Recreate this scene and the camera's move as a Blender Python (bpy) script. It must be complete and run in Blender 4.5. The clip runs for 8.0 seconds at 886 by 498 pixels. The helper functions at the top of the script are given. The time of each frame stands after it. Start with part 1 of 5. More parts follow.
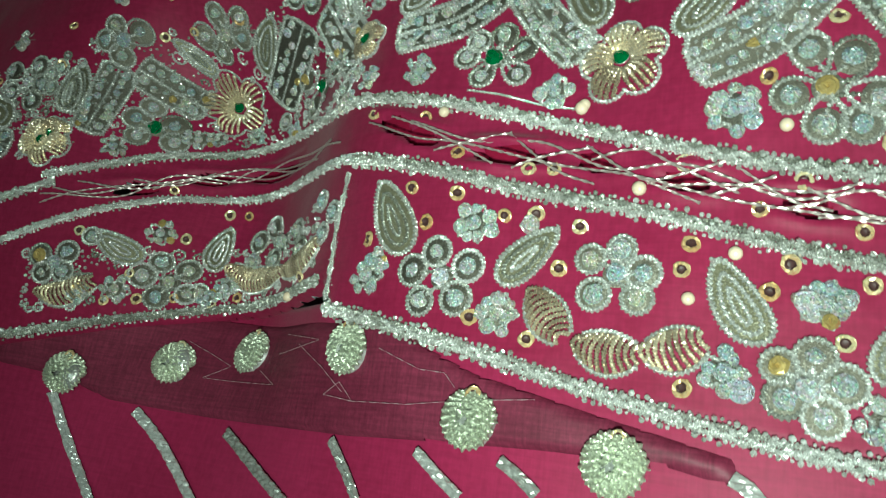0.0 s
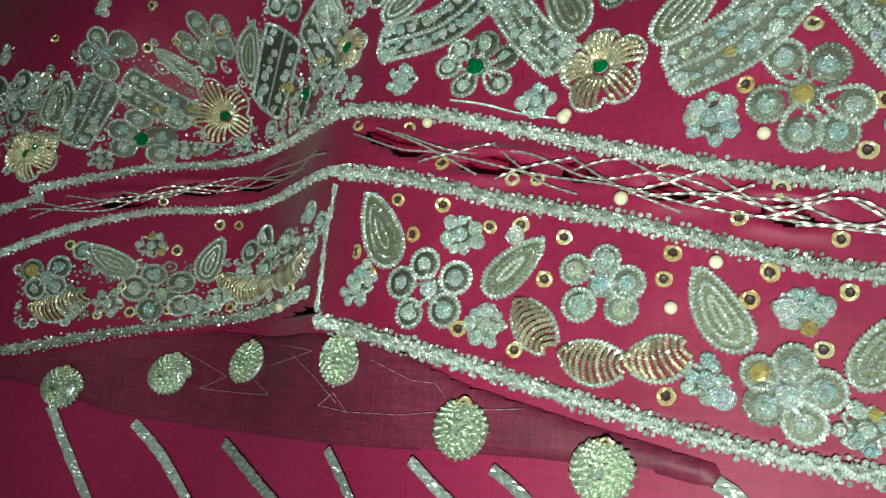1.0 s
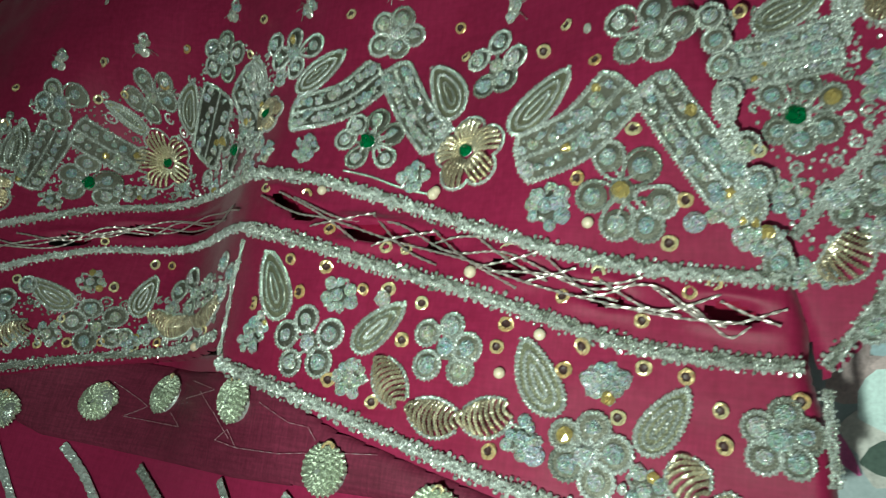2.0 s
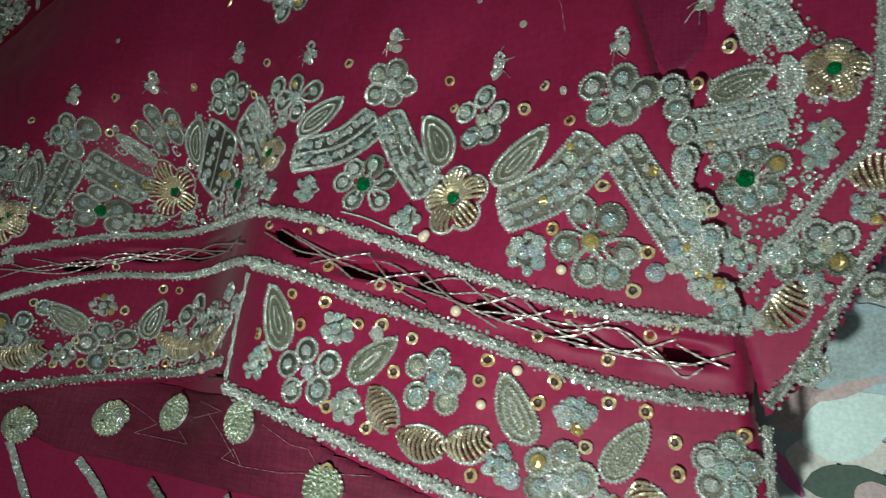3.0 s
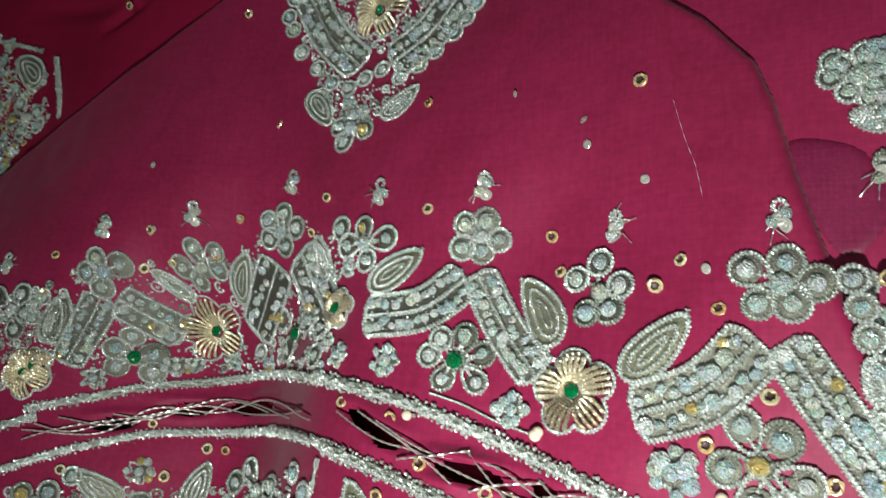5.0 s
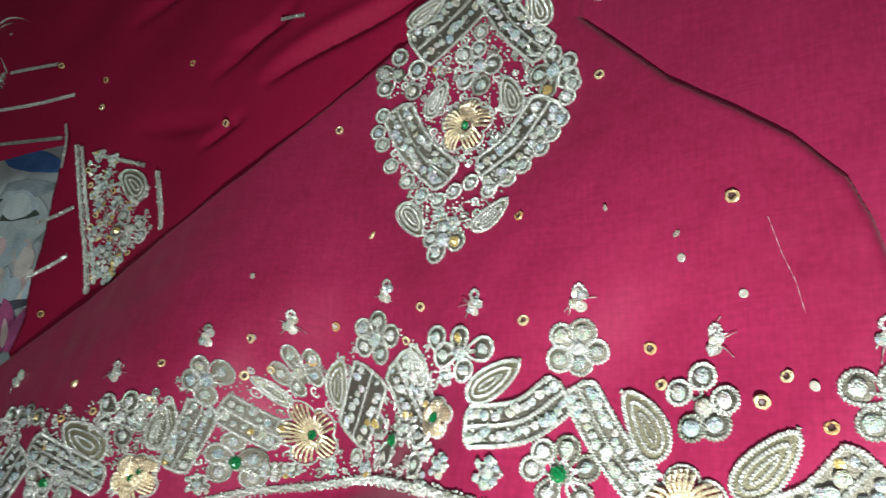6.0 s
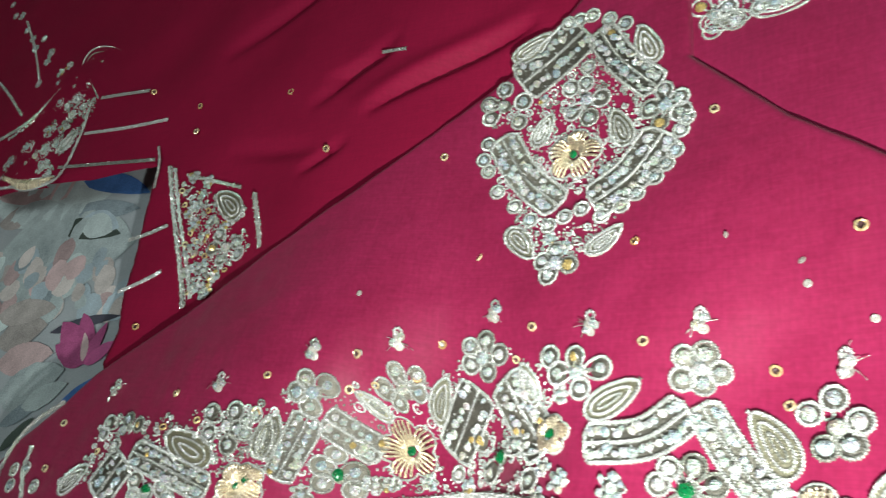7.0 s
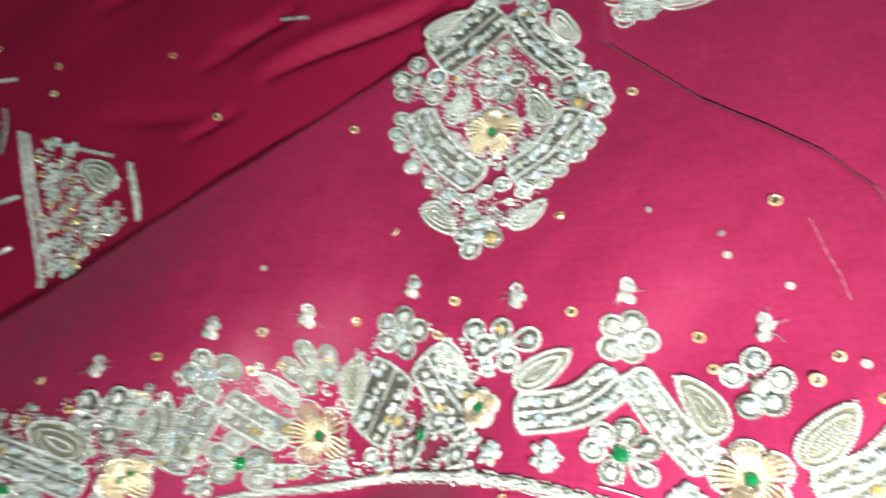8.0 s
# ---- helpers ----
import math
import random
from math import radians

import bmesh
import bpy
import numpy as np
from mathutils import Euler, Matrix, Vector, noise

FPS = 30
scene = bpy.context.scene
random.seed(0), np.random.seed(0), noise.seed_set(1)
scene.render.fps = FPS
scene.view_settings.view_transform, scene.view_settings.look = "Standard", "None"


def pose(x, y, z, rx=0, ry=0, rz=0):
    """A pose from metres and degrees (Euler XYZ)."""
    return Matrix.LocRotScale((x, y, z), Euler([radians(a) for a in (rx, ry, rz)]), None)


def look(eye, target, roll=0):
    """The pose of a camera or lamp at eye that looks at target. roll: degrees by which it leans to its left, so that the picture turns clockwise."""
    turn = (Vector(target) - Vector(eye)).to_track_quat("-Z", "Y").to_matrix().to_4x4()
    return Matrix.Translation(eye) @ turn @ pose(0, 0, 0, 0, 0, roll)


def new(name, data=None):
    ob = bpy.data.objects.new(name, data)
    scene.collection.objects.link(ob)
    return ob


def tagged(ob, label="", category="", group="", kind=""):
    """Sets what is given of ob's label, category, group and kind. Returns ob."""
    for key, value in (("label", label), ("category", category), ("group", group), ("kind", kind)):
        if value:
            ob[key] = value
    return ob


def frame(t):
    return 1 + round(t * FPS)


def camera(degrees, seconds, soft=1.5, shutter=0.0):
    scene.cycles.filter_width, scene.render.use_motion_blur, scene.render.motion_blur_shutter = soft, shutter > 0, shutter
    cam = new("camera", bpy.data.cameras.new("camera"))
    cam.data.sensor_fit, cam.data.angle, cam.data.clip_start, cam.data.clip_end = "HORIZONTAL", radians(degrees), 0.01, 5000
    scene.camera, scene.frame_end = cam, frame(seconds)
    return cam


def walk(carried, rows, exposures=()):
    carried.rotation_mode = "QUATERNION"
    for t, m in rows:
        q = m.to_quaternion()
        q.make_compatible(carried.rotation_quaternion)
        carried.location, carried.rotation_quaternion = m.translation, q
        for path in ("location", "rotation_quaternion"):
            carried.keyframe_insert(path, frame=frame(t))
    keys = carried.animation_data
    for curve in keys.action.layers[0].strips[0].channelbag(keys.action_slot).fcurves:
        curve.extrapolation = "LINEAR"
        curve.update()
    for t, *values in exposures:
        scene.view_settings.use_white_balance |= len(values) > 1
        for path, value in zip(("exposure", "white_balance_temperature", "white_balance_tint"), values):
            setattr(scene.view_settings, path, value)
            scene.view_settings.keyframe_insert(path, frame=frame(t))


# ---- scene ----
cam = camera(62.14, 8.0, soft=1.15, shutter=0.4)
PATH = [
    (0, 0.09676, -0.12056, 0.15899, 23.764, 29.224, 11.172),
    (0.5, 0.09700, -0.11630, 0.16446, 19.008, 29.502, 7.029),
    (1, 0.09997, -0.11275, 0.16323, 21.016, 29.530, 8.944),
    (1.5, 0.12097, -0.10958, 0.16042, 22.747, 29.806, 11.812),
    (1.7, 0.13176, -0.10578, 0.16194, 23.422, 29.534, 11.716),
    (2.8, 0.16321, -0.09242, 0.18891, 22.525, 29.290, 11.183),
    (3, 0.15832, -0.09297, 0.18991, 22.916, 28.850, 11.612),
    (3.5, 0.14041, -0.07506, 0.19323, 20.586, 27.966, 10.183),
    (4, 0.11998, -0.06393, 0.19093, 19.312, 25.605, 9.317),
    (4.5, 0.10829, -0.04950, 0.19197, 22.136, 27.195, 9.856),
    (4.7, 0.11276, -0.04104, 0.19173, 22.387, 28.070, 9.663),
    (5.8, 0.10629, -0.04492, 0.20675, 31.047, 31.375, 13.777),
    (6, 0.10521, -0.03285, 0.21278, 29.774, 33.271, 11.178),
    (6.5, 0.09748, -0.04196, 0.22842, 33.628, 34.138, 13.428),
    (7, 0.07923, -0.05170, 0.23728, 34.664, 33.297, 14.040),
    (7.5, 0.04823, -0.05394, 0.25802, 34.201, 31.600, 13.010),
    (8, 0.04331, -0.06541, 0.23900, 32.239, 21.848, 7.275),
]
walk(cam, [(t, pose(*p)) for t, *p in PATH],
     exposures=[(0.0, -0.42, 6330, -21), (1.5, -0.64, 6330, -25), (3.0, -0.92, 6330, -11), (3.5, -0.56, 6330, -11), (4.0, -0.38, 6380, -11), (4.7, -0.18, 6380, -7), (5.8, 0.75, 6550, 5), (6.5, 1.15, 6550, 4), (8.0, 1.48, 6550, 4)])

# ---- light: a hand-held lamp beside the camera, a dim added fill lamp overhead ----
world = bpy.data.worlds.new("room")
scene.world = world
world.use_nodes = True
world.node_tree.nodes["Background"].inputs[0].default_value = (0.75, 0.85, 1.0, 1)
world.node_tree.nodes["Background"].inputs[1].default_value = 0.02


def area_lamp(name, eye, target, size, power, colour):
    data = bpy.data.lights.new(name, "AREA")
    data.shape, data.size, data.energy, data.color = "DISK", size, power, colour
    ob = new(name, data)
    ob.matrix_world = look(eye, target)
    return ob


hand_lamp = area_lamp("hand_lamp", (0.12, -0.165, 0.20), (0.02, -0.02, 0.0), 0.014, 0.78, (0.97, 1.0, 0.98))
hand_lamp.data.spread = radians(130)
# unseen lamp, added for ambient fill and reflections in the stones
area_lamp("ceiling_light", (0.5, -0.6, 1.9), (0.0, 0.0, 0.0), 0.5, 5.4, (0.9, 1.0, 1.0))

# ---- materials ----
def material(name, base, rough=0.5, metal=0.0, coat=0.0, vary=0.12, grain=900.0, bump=0.15, per="object", sheen=0.0, spec=0.5, second=None, blotch=25.0):
    """A surface whose colour wanders at two scales, with fine relief."""
    mat = bpy.data.materials.new(name)
    mat.use_nodes = True
    nt = mat.node_tree
    bsdf = nt.nodes["Principled BSDF"]
    link = nt.links.new
    geo = nt.nodes.new("ShaderNodeNewGeometry")
    fine = nt.nodes.new("ShaderNodeTexNoise")
    fine.inputs["Scale"].default_value, fine.inputs["Detail"].default_value = grain, 3
    wide = nt.nodes.new("ShaderNodeTexNoise")
    wide.inputs["Scale"].default_value, wide.inputs["Detail"].default_value = blotch, 4
    for n in (fine, wide):
        link(geo.outputs["Position"], n.inputs["Vector"])
    total = nt.nodes.new("ShaderNodeMath")
    total.operation = "ADD"
    link(fine.outputs["Fac"], total.inputs[0])
    link(wide.outputs["Fac"], total.inputs[1])
    half = nt.nodes.new("ShaderNodeMath")
    half.operation = "MULTIPLY_ADD"
    half.inputs[1].default_value = 0.35
    link(total.outputs[0], half.inputs[0])
    if per == "object":
        info = nt.nodes.new("ShaderNodeObjectInfo")
        rnd = info.outputs["Random"]
    else:
        rnd = geo.outputs["Random Per Island"]
    third = nt.nodes.new("ShaderNodeMath")
    third.operation = "MULTIPLY"
    third.inputs[1].default_value = 0.3
    link(rnd, third.inputs[0])
    link(third.outputs[0], half.inputs[2])
    ramp = nt.nodes.new("ShaderNodeValToRGB")
    lo = [max(0.0, c * (1 - vary)) for c in base]
    hi = [min(1.0, c * (1 + vary)) for c in (second or base)]
    ramp.color_ramp.elements[0].position, ramp.color_ramp.elements[0].color = 0.25, (*lo, 1)
    ramp.color_ramp.elements[1].position, ramp.color_ramp.elements[1].color = 0.75, (*hi, 1)
    link(half.outputs[0], ramp.inputs["Fac"])
    link(ramp.outputs["Color"], bsdf.inputs["Base Color"])
    bsdf.inputs["Roughness"].default_value, bsdf.inputs["Metallic"].default_value = rough, metal
    bsdf.inputs["Coat Weight"].default_value, bsdf.inputs["Coat Roughness"].default_value = coat, 0.04
    bsdf.inputs["Specular IOR Level"].default_value = spec
    bsdf.inputs["Sheen Weight"].default_value, bsdf.inputs["Sheen Roughness"].default_value = sheen, 0.4
    if bump:
        b = nt.nodes.new("ShaderNodeBump")
        b.inputs["Strength"].default_value, b.inputs["Distance"].default_value = bump, 0.0004
        link(fine.outputs["Fac"], b.inputs["Height"])
        link(b.outputs["Normal"], bsdf.inputs["Normal"])
    return mat


def weave(mat, scale=9000.0, depth=0.06):
    """Adds the crossing threads of a woven cloth to a material's relief."""
    nt = mat.node_tree
    geo = nt.nodes.new("ShaderNodeNewGeometry")
    last = None
    for axis in ("X", "Y"):
        wave = nt.nodes.new("ShaderNodeTexWave")
        wave.bands_direction = axis
        wave.inputs["Scale"].default_value, wave.inputs["Distortion"].default_value = scale / 6.0, 0.6
        nt.links.new(geo.outputs["Position"], wave.inputs["Vector"])
        b = nt.nodes.new("ShaderNodeBump")
        b.inputs["Strength"].default_value, b.inputs["Distance"].default_value = depth, 0.0003
        nt.links.new(wave.outputs["Fac"], b.inputs["Height"])
        if last:
            nt.links.new(last.outputs["Normal"], b.inputs["Normal"])
        last = b
    nt.links.new(last.outputs["Normal"], nt.nodes["Principled BSDF"].inputs["Normal"])
    return mat


def slubs(mat, depth=0.35):
    """Uneven threads that run both ways through a hand-woven cloth."""
    nt = mat.node_tree
    bsdf = nt.nodes["Principled BSDF"]
    geo = nt.nodes.new("ShaderNodeNewGeometry")
    colour = bsdf.inputs["Base Color"].links[0].from_socket
    for stretch in ((70, 1300, 200), (1300, 90, 200)):
        scale = nt.nodes.new("ShaderNodeVectorMath")
        scale.operation = "MULTIPLY"
        scale.inputs[1].default_value = stretch
        nt.links.new(geo.outputs["Position"], scale.inputs[0])
        grain = nt.nodes.new("ShaderNodeTexNoise")
        grain.inputs["Scale"].default_value, grain.inputs["Detail"].default_value = 1.0, 3
        nt.links.new(scale.outputs[0], grain.inputs["Vector"])
        level = nt.nodes.new("ShaderNodeMapRange")
        level.inputs[1].default_value, level.inputs[2].default_value = 0.3, 0.7
        level.inputs[3].default_value, level.inputs[4].default_value = 1 - depth, 1 + depth
        nt.links.new(grain.outputs["Fac"], level.inputs[0])
        mul = nt.nodes.new("ShaderNodeVectorMath")
        mul.operation = "SCALE"
        nt.links.new(colour, mul.inputs[0])
        nt.links.new(level.outputs[0], mul.inputs["Scale"])
        colour = mul.outputs[0]
    nt.links.new(colour, bsdf.inputs["Base Color"])
    return mat


def prismatic(mat, tints):
    """Lets each stone take one of several tints, with many small cut faces, as foiled glass does; coloured sparkle is
    painted in.
    """
    nt = mat.node_tree
    geo = nt.nodes.new("ShaderNodeNewGeometry")
    cells = nt.nodes.new("ShaderNodeTexVoronoi")
    cells.inputs["Scale"].default_value = 1700
    nt.links.new(geo.outputs["Position"], cells.inputs["Vector"])
    cut = nt.nodes.new("ShaderNodeBump")
    cut.inputs["Strength"].default_value, cut.inputs["Distance"].default_value = 1.0, 0.0007
    nt.links.new(cells.outputs["Distance"], cut.inputs["Height"])
    nt.links.new(cut.outputs["Normal"], nt.nodes["Principled BSDF"].inputs["Normal"])
    nt.links.new(cut.outputs["Normal"], nt.nodes["Principled BSDF"].inputs["Coat Normal"])
    info = nt.nodes.new("ShaderNodeObjectInfo")
    ramp = nt.nodes.new("ShaderNodeValToRGB")
    ramp.color_ramp.interpolation = "CONSTANT"
    while len(ramp.color_ramp.elements) < len(tints):
        ramp.color_ramp.elements.new(0.5)
    for i, (e, c) in enumerate(zip(ramp.color_ramp.elements, tints)):
        e.position, e.color = i / len(tints), (*c, 1)
    nt.links.new(info.outputs["Random"], ramp.inputs["Fac"])
    # random cell colours mixed into the base imitate coloured sparkle
    painted_sparkle = nt.nodes.new("ShaderNodeMix")
    painted_sparkle.data_type, painted_sparkle.blend_type = "RGBA", "MIX"
    painted_sparkle.inputs["Factor"].default_value = 0.22
    nt.links.new(ramp.outputs["Color"], painted_sparkle.inputs[6])
    nt.links.new(cells.outputs["Color"], painted_sparkle.inputs[7])
    nt.links.new(painted_sparkle.outputs[2], nt.nodes["Principled BSDF"].inputs["Base Color"])
    return mat


CRIMSON = slubs(weave(material("crimson_silk", (0.20, 0.0075, 0.040), 0.5, vary=0.18, second=(0.24, 0.014, 0.062), spec=0.2, sheen=0.1, grain=500, blotch=18)), 0.07)
DEEP = slubs(weave(material("deep_red_cloth", (0.215, 0.006, 0.034), 0.6, vary=0.2, spec=0.1, blotch=14)), 0.06)
SHEER_MAT = slubs(weave(material("sheer_plum", (0.105, 0.010, 0.030), 0.5, vary=0.4, second=(0.13, 0.018, 0.042), spec=0.25, blotch=60)), 0.17)
# darker plum copy of the silk, with the fold's shade in its colour
FOLD_SHADE = slubs(weave(material("fold_shade_plum", (0.150, 0.0085, 0.040), 0.45, vary=0.25, second=(0.175, 0.014, 0.056), spec=0.2, blotch=40)), 0.1)
CORD = material("silver_zari", (0.40, 0.41, 0.30), 0.18, metal=0.68, vary=0.55, second=(0.93, 0.90, 0.74), grain=1500, bump=0.9, per="island")
TRIM_MAT = material("pale_gold_zari", (0.42, 0.42, 0.30), 0.18, metal=0.68, vary=0.55, second=(0.95, 0.91, 0.72), grain=1500, bump=0.9, per="island")
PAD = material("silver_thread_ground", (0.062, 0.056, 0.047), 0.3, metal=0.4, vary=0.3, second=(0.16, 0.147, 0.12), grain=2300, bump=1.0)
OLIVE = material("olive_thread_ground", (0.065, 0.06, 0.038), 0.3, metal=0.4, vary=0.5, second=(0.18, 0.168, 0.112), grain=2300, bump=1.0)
BUTTON = material("dull_silver_cord", (0.25, 0.28, 0.21), 0.36, metal=0.65, vary=0.5, second=(0.52, 0.55, 0.44), grain=1400, bump=0.9, per="island")
GOLD = material("rose_gold_bullion", (0.50, 0.39, 0.28), 0.24, metal=0.75, vary=0.3, second=(0.80, 0.69, 0.54), grain=1600, bump=0.3)
CLEAR = prismatic(material("clear_rhinestone", (0.5, 0.6, 0.6), 0.13, metal=0.62, bump=0.0),
                  [(0.70, 0.80, 0.78), (0.84, 0.88, 0.86), (0.62, 0.76, 0.80), (0.74, 0.82, 0.74), (0.93, 0.94, 0.92), (0.66, 0.74, 0.74), (0.80, 0.80, 0.68)])
WHITE = prismatic(material("white_rhinestone", (0.82, 0.84, 0.86), 0.16, metal=0.6, bump=0.0),
                  [(0.86, 0.87, 0.90), (0.74, 0.78, 0.86), (0.90, 0.88, 0.84)])
TOPAZ = material("topaz_rhinestone", (0.62, 0.46, 0.18), 0.14, metal=0.6, coat=1.0, vary=0.25, bump=0.0)
GREEN = material("green_glass_stone", (0.006, 0.15, 0.045), 0.12, metal=0.3, coat=1.0, vary=0.4, bump=0.0)
SEQUIN = material("gold_sequin", (0.90, 0.50, 0.18), 0.22, metal=0.55, coat=0.8, vary=0.2, second=(0.98, 0.78, 0.52), bump=0.0)
PEARL = material("blush_pearl", (0.62, 0.48, 0.34), 0.25, coat=0.7, vary=0.15, second=(0.74, 0.60, 0.48), bump=0.0)
FILM = material("clear_sequin", (0.50, 0.46, 0.42), 0.2, metal=0.35, coat=1.0, vary=0.2, bump=0.0)
SILVER = material("silver_ribbon", (0.60, 0.62, 0.54), 0.22, metal=0.6, vary=0.6, second=(0.78, 0.78, 0.70), grain=700, bump=1.0)
THREAD = material("pale_thread", (0.45, 0.30, 0.34), 0.6, vary=0.2)
COTTON = weave(material("printed_cotton", (0.33, 0.39, 0.43), 0.8, vary=0.2, second=(0.44, 0.47, 0.50), blotch=30), 7000)
PRINT = {
    "blue": (0.04, 0.14, 0.40), "green": (0.035, 0.055, 0.045), "white": (0.42, 0.50, 0.55), "cream": (0.46, 0.42, 0.41), "grey": (0.30, 0.37, 0.42),
    "pinkish": (0.45, 0.33, 0.34), "magenta": (0.40, 0.07, 0.22), "dark": (0.03, 0.03, 0.05)}
for key, colour in PRINT.items():
    PRINT[key] = weave(material("print_" + key, colour, 0.8, vary=0.45, second=[min(0.8, c * 1.35 + 0.03) for c in colour], blotch=55), 7000)
PLASTER = material("wall_paint", (0.62, 0.60, 0.56), 0.9, vary=0.06, grain=60, blotch=2, bump=0.1)
WOOD = material("floor_wood", (0.20, 0.12, 0.07), 0.5, vary=0.3, grain=50, blotch=4)

# ---- the drape of the cloth: heights in millimetres over the bed ----
DRAPE = np.array([(0, 0, 0), (39, -8, 0), (-47, -11, 2), (27, -18, -2), (-2, -46, 4), (68, -60, -4), (104, -46, -9), (24, 42, -3), (73, -18, 0),
(-51, 131, 8), (-91, 88, 8), (54, 82, 11), (-56, 75, 8), (-48, -33, 0), (-47, -75, -3), (22, -53, 0), (57, -65, -2), (-142, -6, -4), (-136, -50, -3),
(-125, 39, 8), (-152, 29, 18), (88, 11, 4), (-115, -44, -21), (-82, 62, 3), (4, 52, 4), (-86, 15, -15), (-130, 14, -18), (-157, 44, 23), (-149, 199, 33), (-240, 90, 27), (93, -65, -8), (-95, -70, -22)], float) * 0.001


def spline(r2):
    return r2 * np.log(np.maximum(r2, 1e-12))


def fit_drape():
    n = len(DRAPE)
    k = spline(((DRAPE[:, None, :2] - DRAPE[None, :, :2]) ** 2).sum(-1)) + 2e-4 * np.eye(n)
    p = np.c_[np.ones(n), DRAPE[:, :2]]
    return np.linalg.solve(np.block([[k, p], [p.T, np.zeros((3, 3))]]), np.r_[DRAPE[:, 2], 0, 0, 0])


BEND = fit_drape()


def height(x, y):
    x, y = np.asarray(x, float), np.asarray(y, float)
    d = (x[..., None] - DRAPE[:, 0]) ** 2 + (y[..., None] - DRAPE[:, 1]) ** 2
    return spline(d) @ BEND[:-3] + BEND[-3] + BEND[-2] * x + BEND[-1] * y


def on_cloth(xy, lift=0.0):
    """Points of the plan, laid on the cloth; lift in millimetres."""
    xy = np.asarray(xy, float)
    return np.c_[xy, height(xy[:, 0], xy[:, 1]) + lift * 0.001]


def sheet_height(x, y):
    return -0.047 - 0.10 * x


# ---- meshes ----
class Heap:
    """Collects pieces into one mesh."""

    def __init__(self):
        self.verts, self.faces, self.mats, self.count = [], [], [], 0

    def add(self, verts, faces, mat=0):
        self.verts.append(np.asarray(verts, float))
        self.faces += (faces + self.count).tolist() if isinstance(faces, np.ndarray) else [[i + self.count for i in f] for f in faces]
        self.mats += [mat] * len(faces)
        self.count += len(verts)

    def object(self, name, materials, parent=None, label="", smooth=False):
        v = np.vstack(self.verts)
        mid = v.mean(0)
        mesh = bpy.data.meshes.new(name)
        mesh.from_pydata((v - mid).tolist(), [], self.faces)
        for m in materials:
            mesh.materials.append(m)
        mesh.polygons.foreach_set("material_index", self.mats)
        mesh.polygons.foreach_set("use_smooth", [smooth] * len(self.faces))
        ob = new(name, mesh)
        hang(ob, parent)
        place(ob, Matrix.Translation(mid))
        return tagged(ob, label)


def hang(ob, parent):
    if parent is not None:
        ob.parent = parent


def place(ob, m):
    """Puts an object at a pose of the world, whatever it hangs under."""
    at = Matrix.Identity(4)
    up = ob.parent
    while up is not None:
        at = up.matrix_basis @ at
        up = up.parent
    ob.matrix_basis = at.inverted() @ m


def curve_through(pts, step=0.0005):
    """A smooth line through a few points, sampled at even steps."""
    p = np.asarray(pts, float)
    if len(p) < 3:
        p = np.array([p[0], (p[0] + p[-1]) / 2, p[-1]])
    q = np.vstack([2 * p[0] - p[1], p, 2 * p[-1] - p[-2]])
    s = np.linspace(0, 1, 24, endpoint=False)[:, None]
    run = [0.5 * (2 * b + (c - a) * s + (2 * a - 5 * b + 4 * c - d) * s ** 2 + (3 * b - a - 3 * c + d) * s ** 3) for a, b, c, d in zip(q, q[1:], q[2:], q[3:])]
    run = np.vstack(run + [p[-1:]])
    far = np.r_[0, np.cumsum(np.hypot(*(run[1:, :2] - run[:-1, :2]).T))]
    n = max(3, int(far[-1] / step) + 1)
    u = np.linspace(0, far[-1], n)
    return np.stack([np.interp(u, far, run[:, i]) for i in range(run.shape[1])], 1)


def rope(heap, line, r, mat=0, closed=False, pitch=0.00115, sides=6, ply=2, flat=1.0):
    """A twisted cord along a line in space."""
    p = np.asarray(line, float)
    if closed:
        p = np.vstack([p, p[:1]])
    far = np.r_[0, np.cumsum(np.linalg.norm(p[1:] - p[:-1], axis=1))]
    n = max(5, int(far[-1] / (0.00028 if pitch < 0.002 else 0.0008)) + 1)
    s = np.linspace(0, far[-1], n, endpoint=not closed)
    p = np.stack([np.interp(s, far, p[:, i]) for i in range(3)], 1)
    t = np.roll(p, -1, 0) - np.roll(p, 1, 0)
    if not closed:
        t[0], t[-1] = p[1] - p[0], p[-1] - p[-2]
    t /= np.linalg.norm(t, axis=1)[:, None] + 1e-12
    side = np.cross(t, (0, 0, 1.0))
    side /= np.linalg.norm(side, axis=1)[:, None] + 1e-12
    up = np.cross(side, t)
    a = np.arange(sides) * 2 * math.pi / sides
    rad = r * (0.84 + 0.36 * np.cos(ply * a[None, :] - 2 * math.pi * s[:, None] / pitch)) * (1 + 0.14 * np.sin(s[:, None] * 2900 + 1.3 * np.sin(s[:, None] * 700)))
    v = p[:, None, :] + side[:, None, :] * (rad * np.cos(a))[:, :, None] + up[:, None, :] * (rad * np.sin(a) * flat)[:, :, None]
    i = np.arange(n if closed else n - 1)[:, None]
    k = np.arange(sides)[None, :]
    j, l = (i + 1) % n, (k + 1) % sides
    quads = np.stack([i * sides + k, i * sides + l, j * sides + l, j * sides + k], -1).reshape(-1, 4)
    heap.add(v.reshape(-1, 3), quads, mat)


def laid(pts, lift, step=0.0005, bow=0.0):
    line = curve_through(pts, step)
    out = on_cloth(line, lift)
    if bow:
        out[:, 2] += bow * np.sin(np.linspace(0, math.pi, len(out)))
    return out


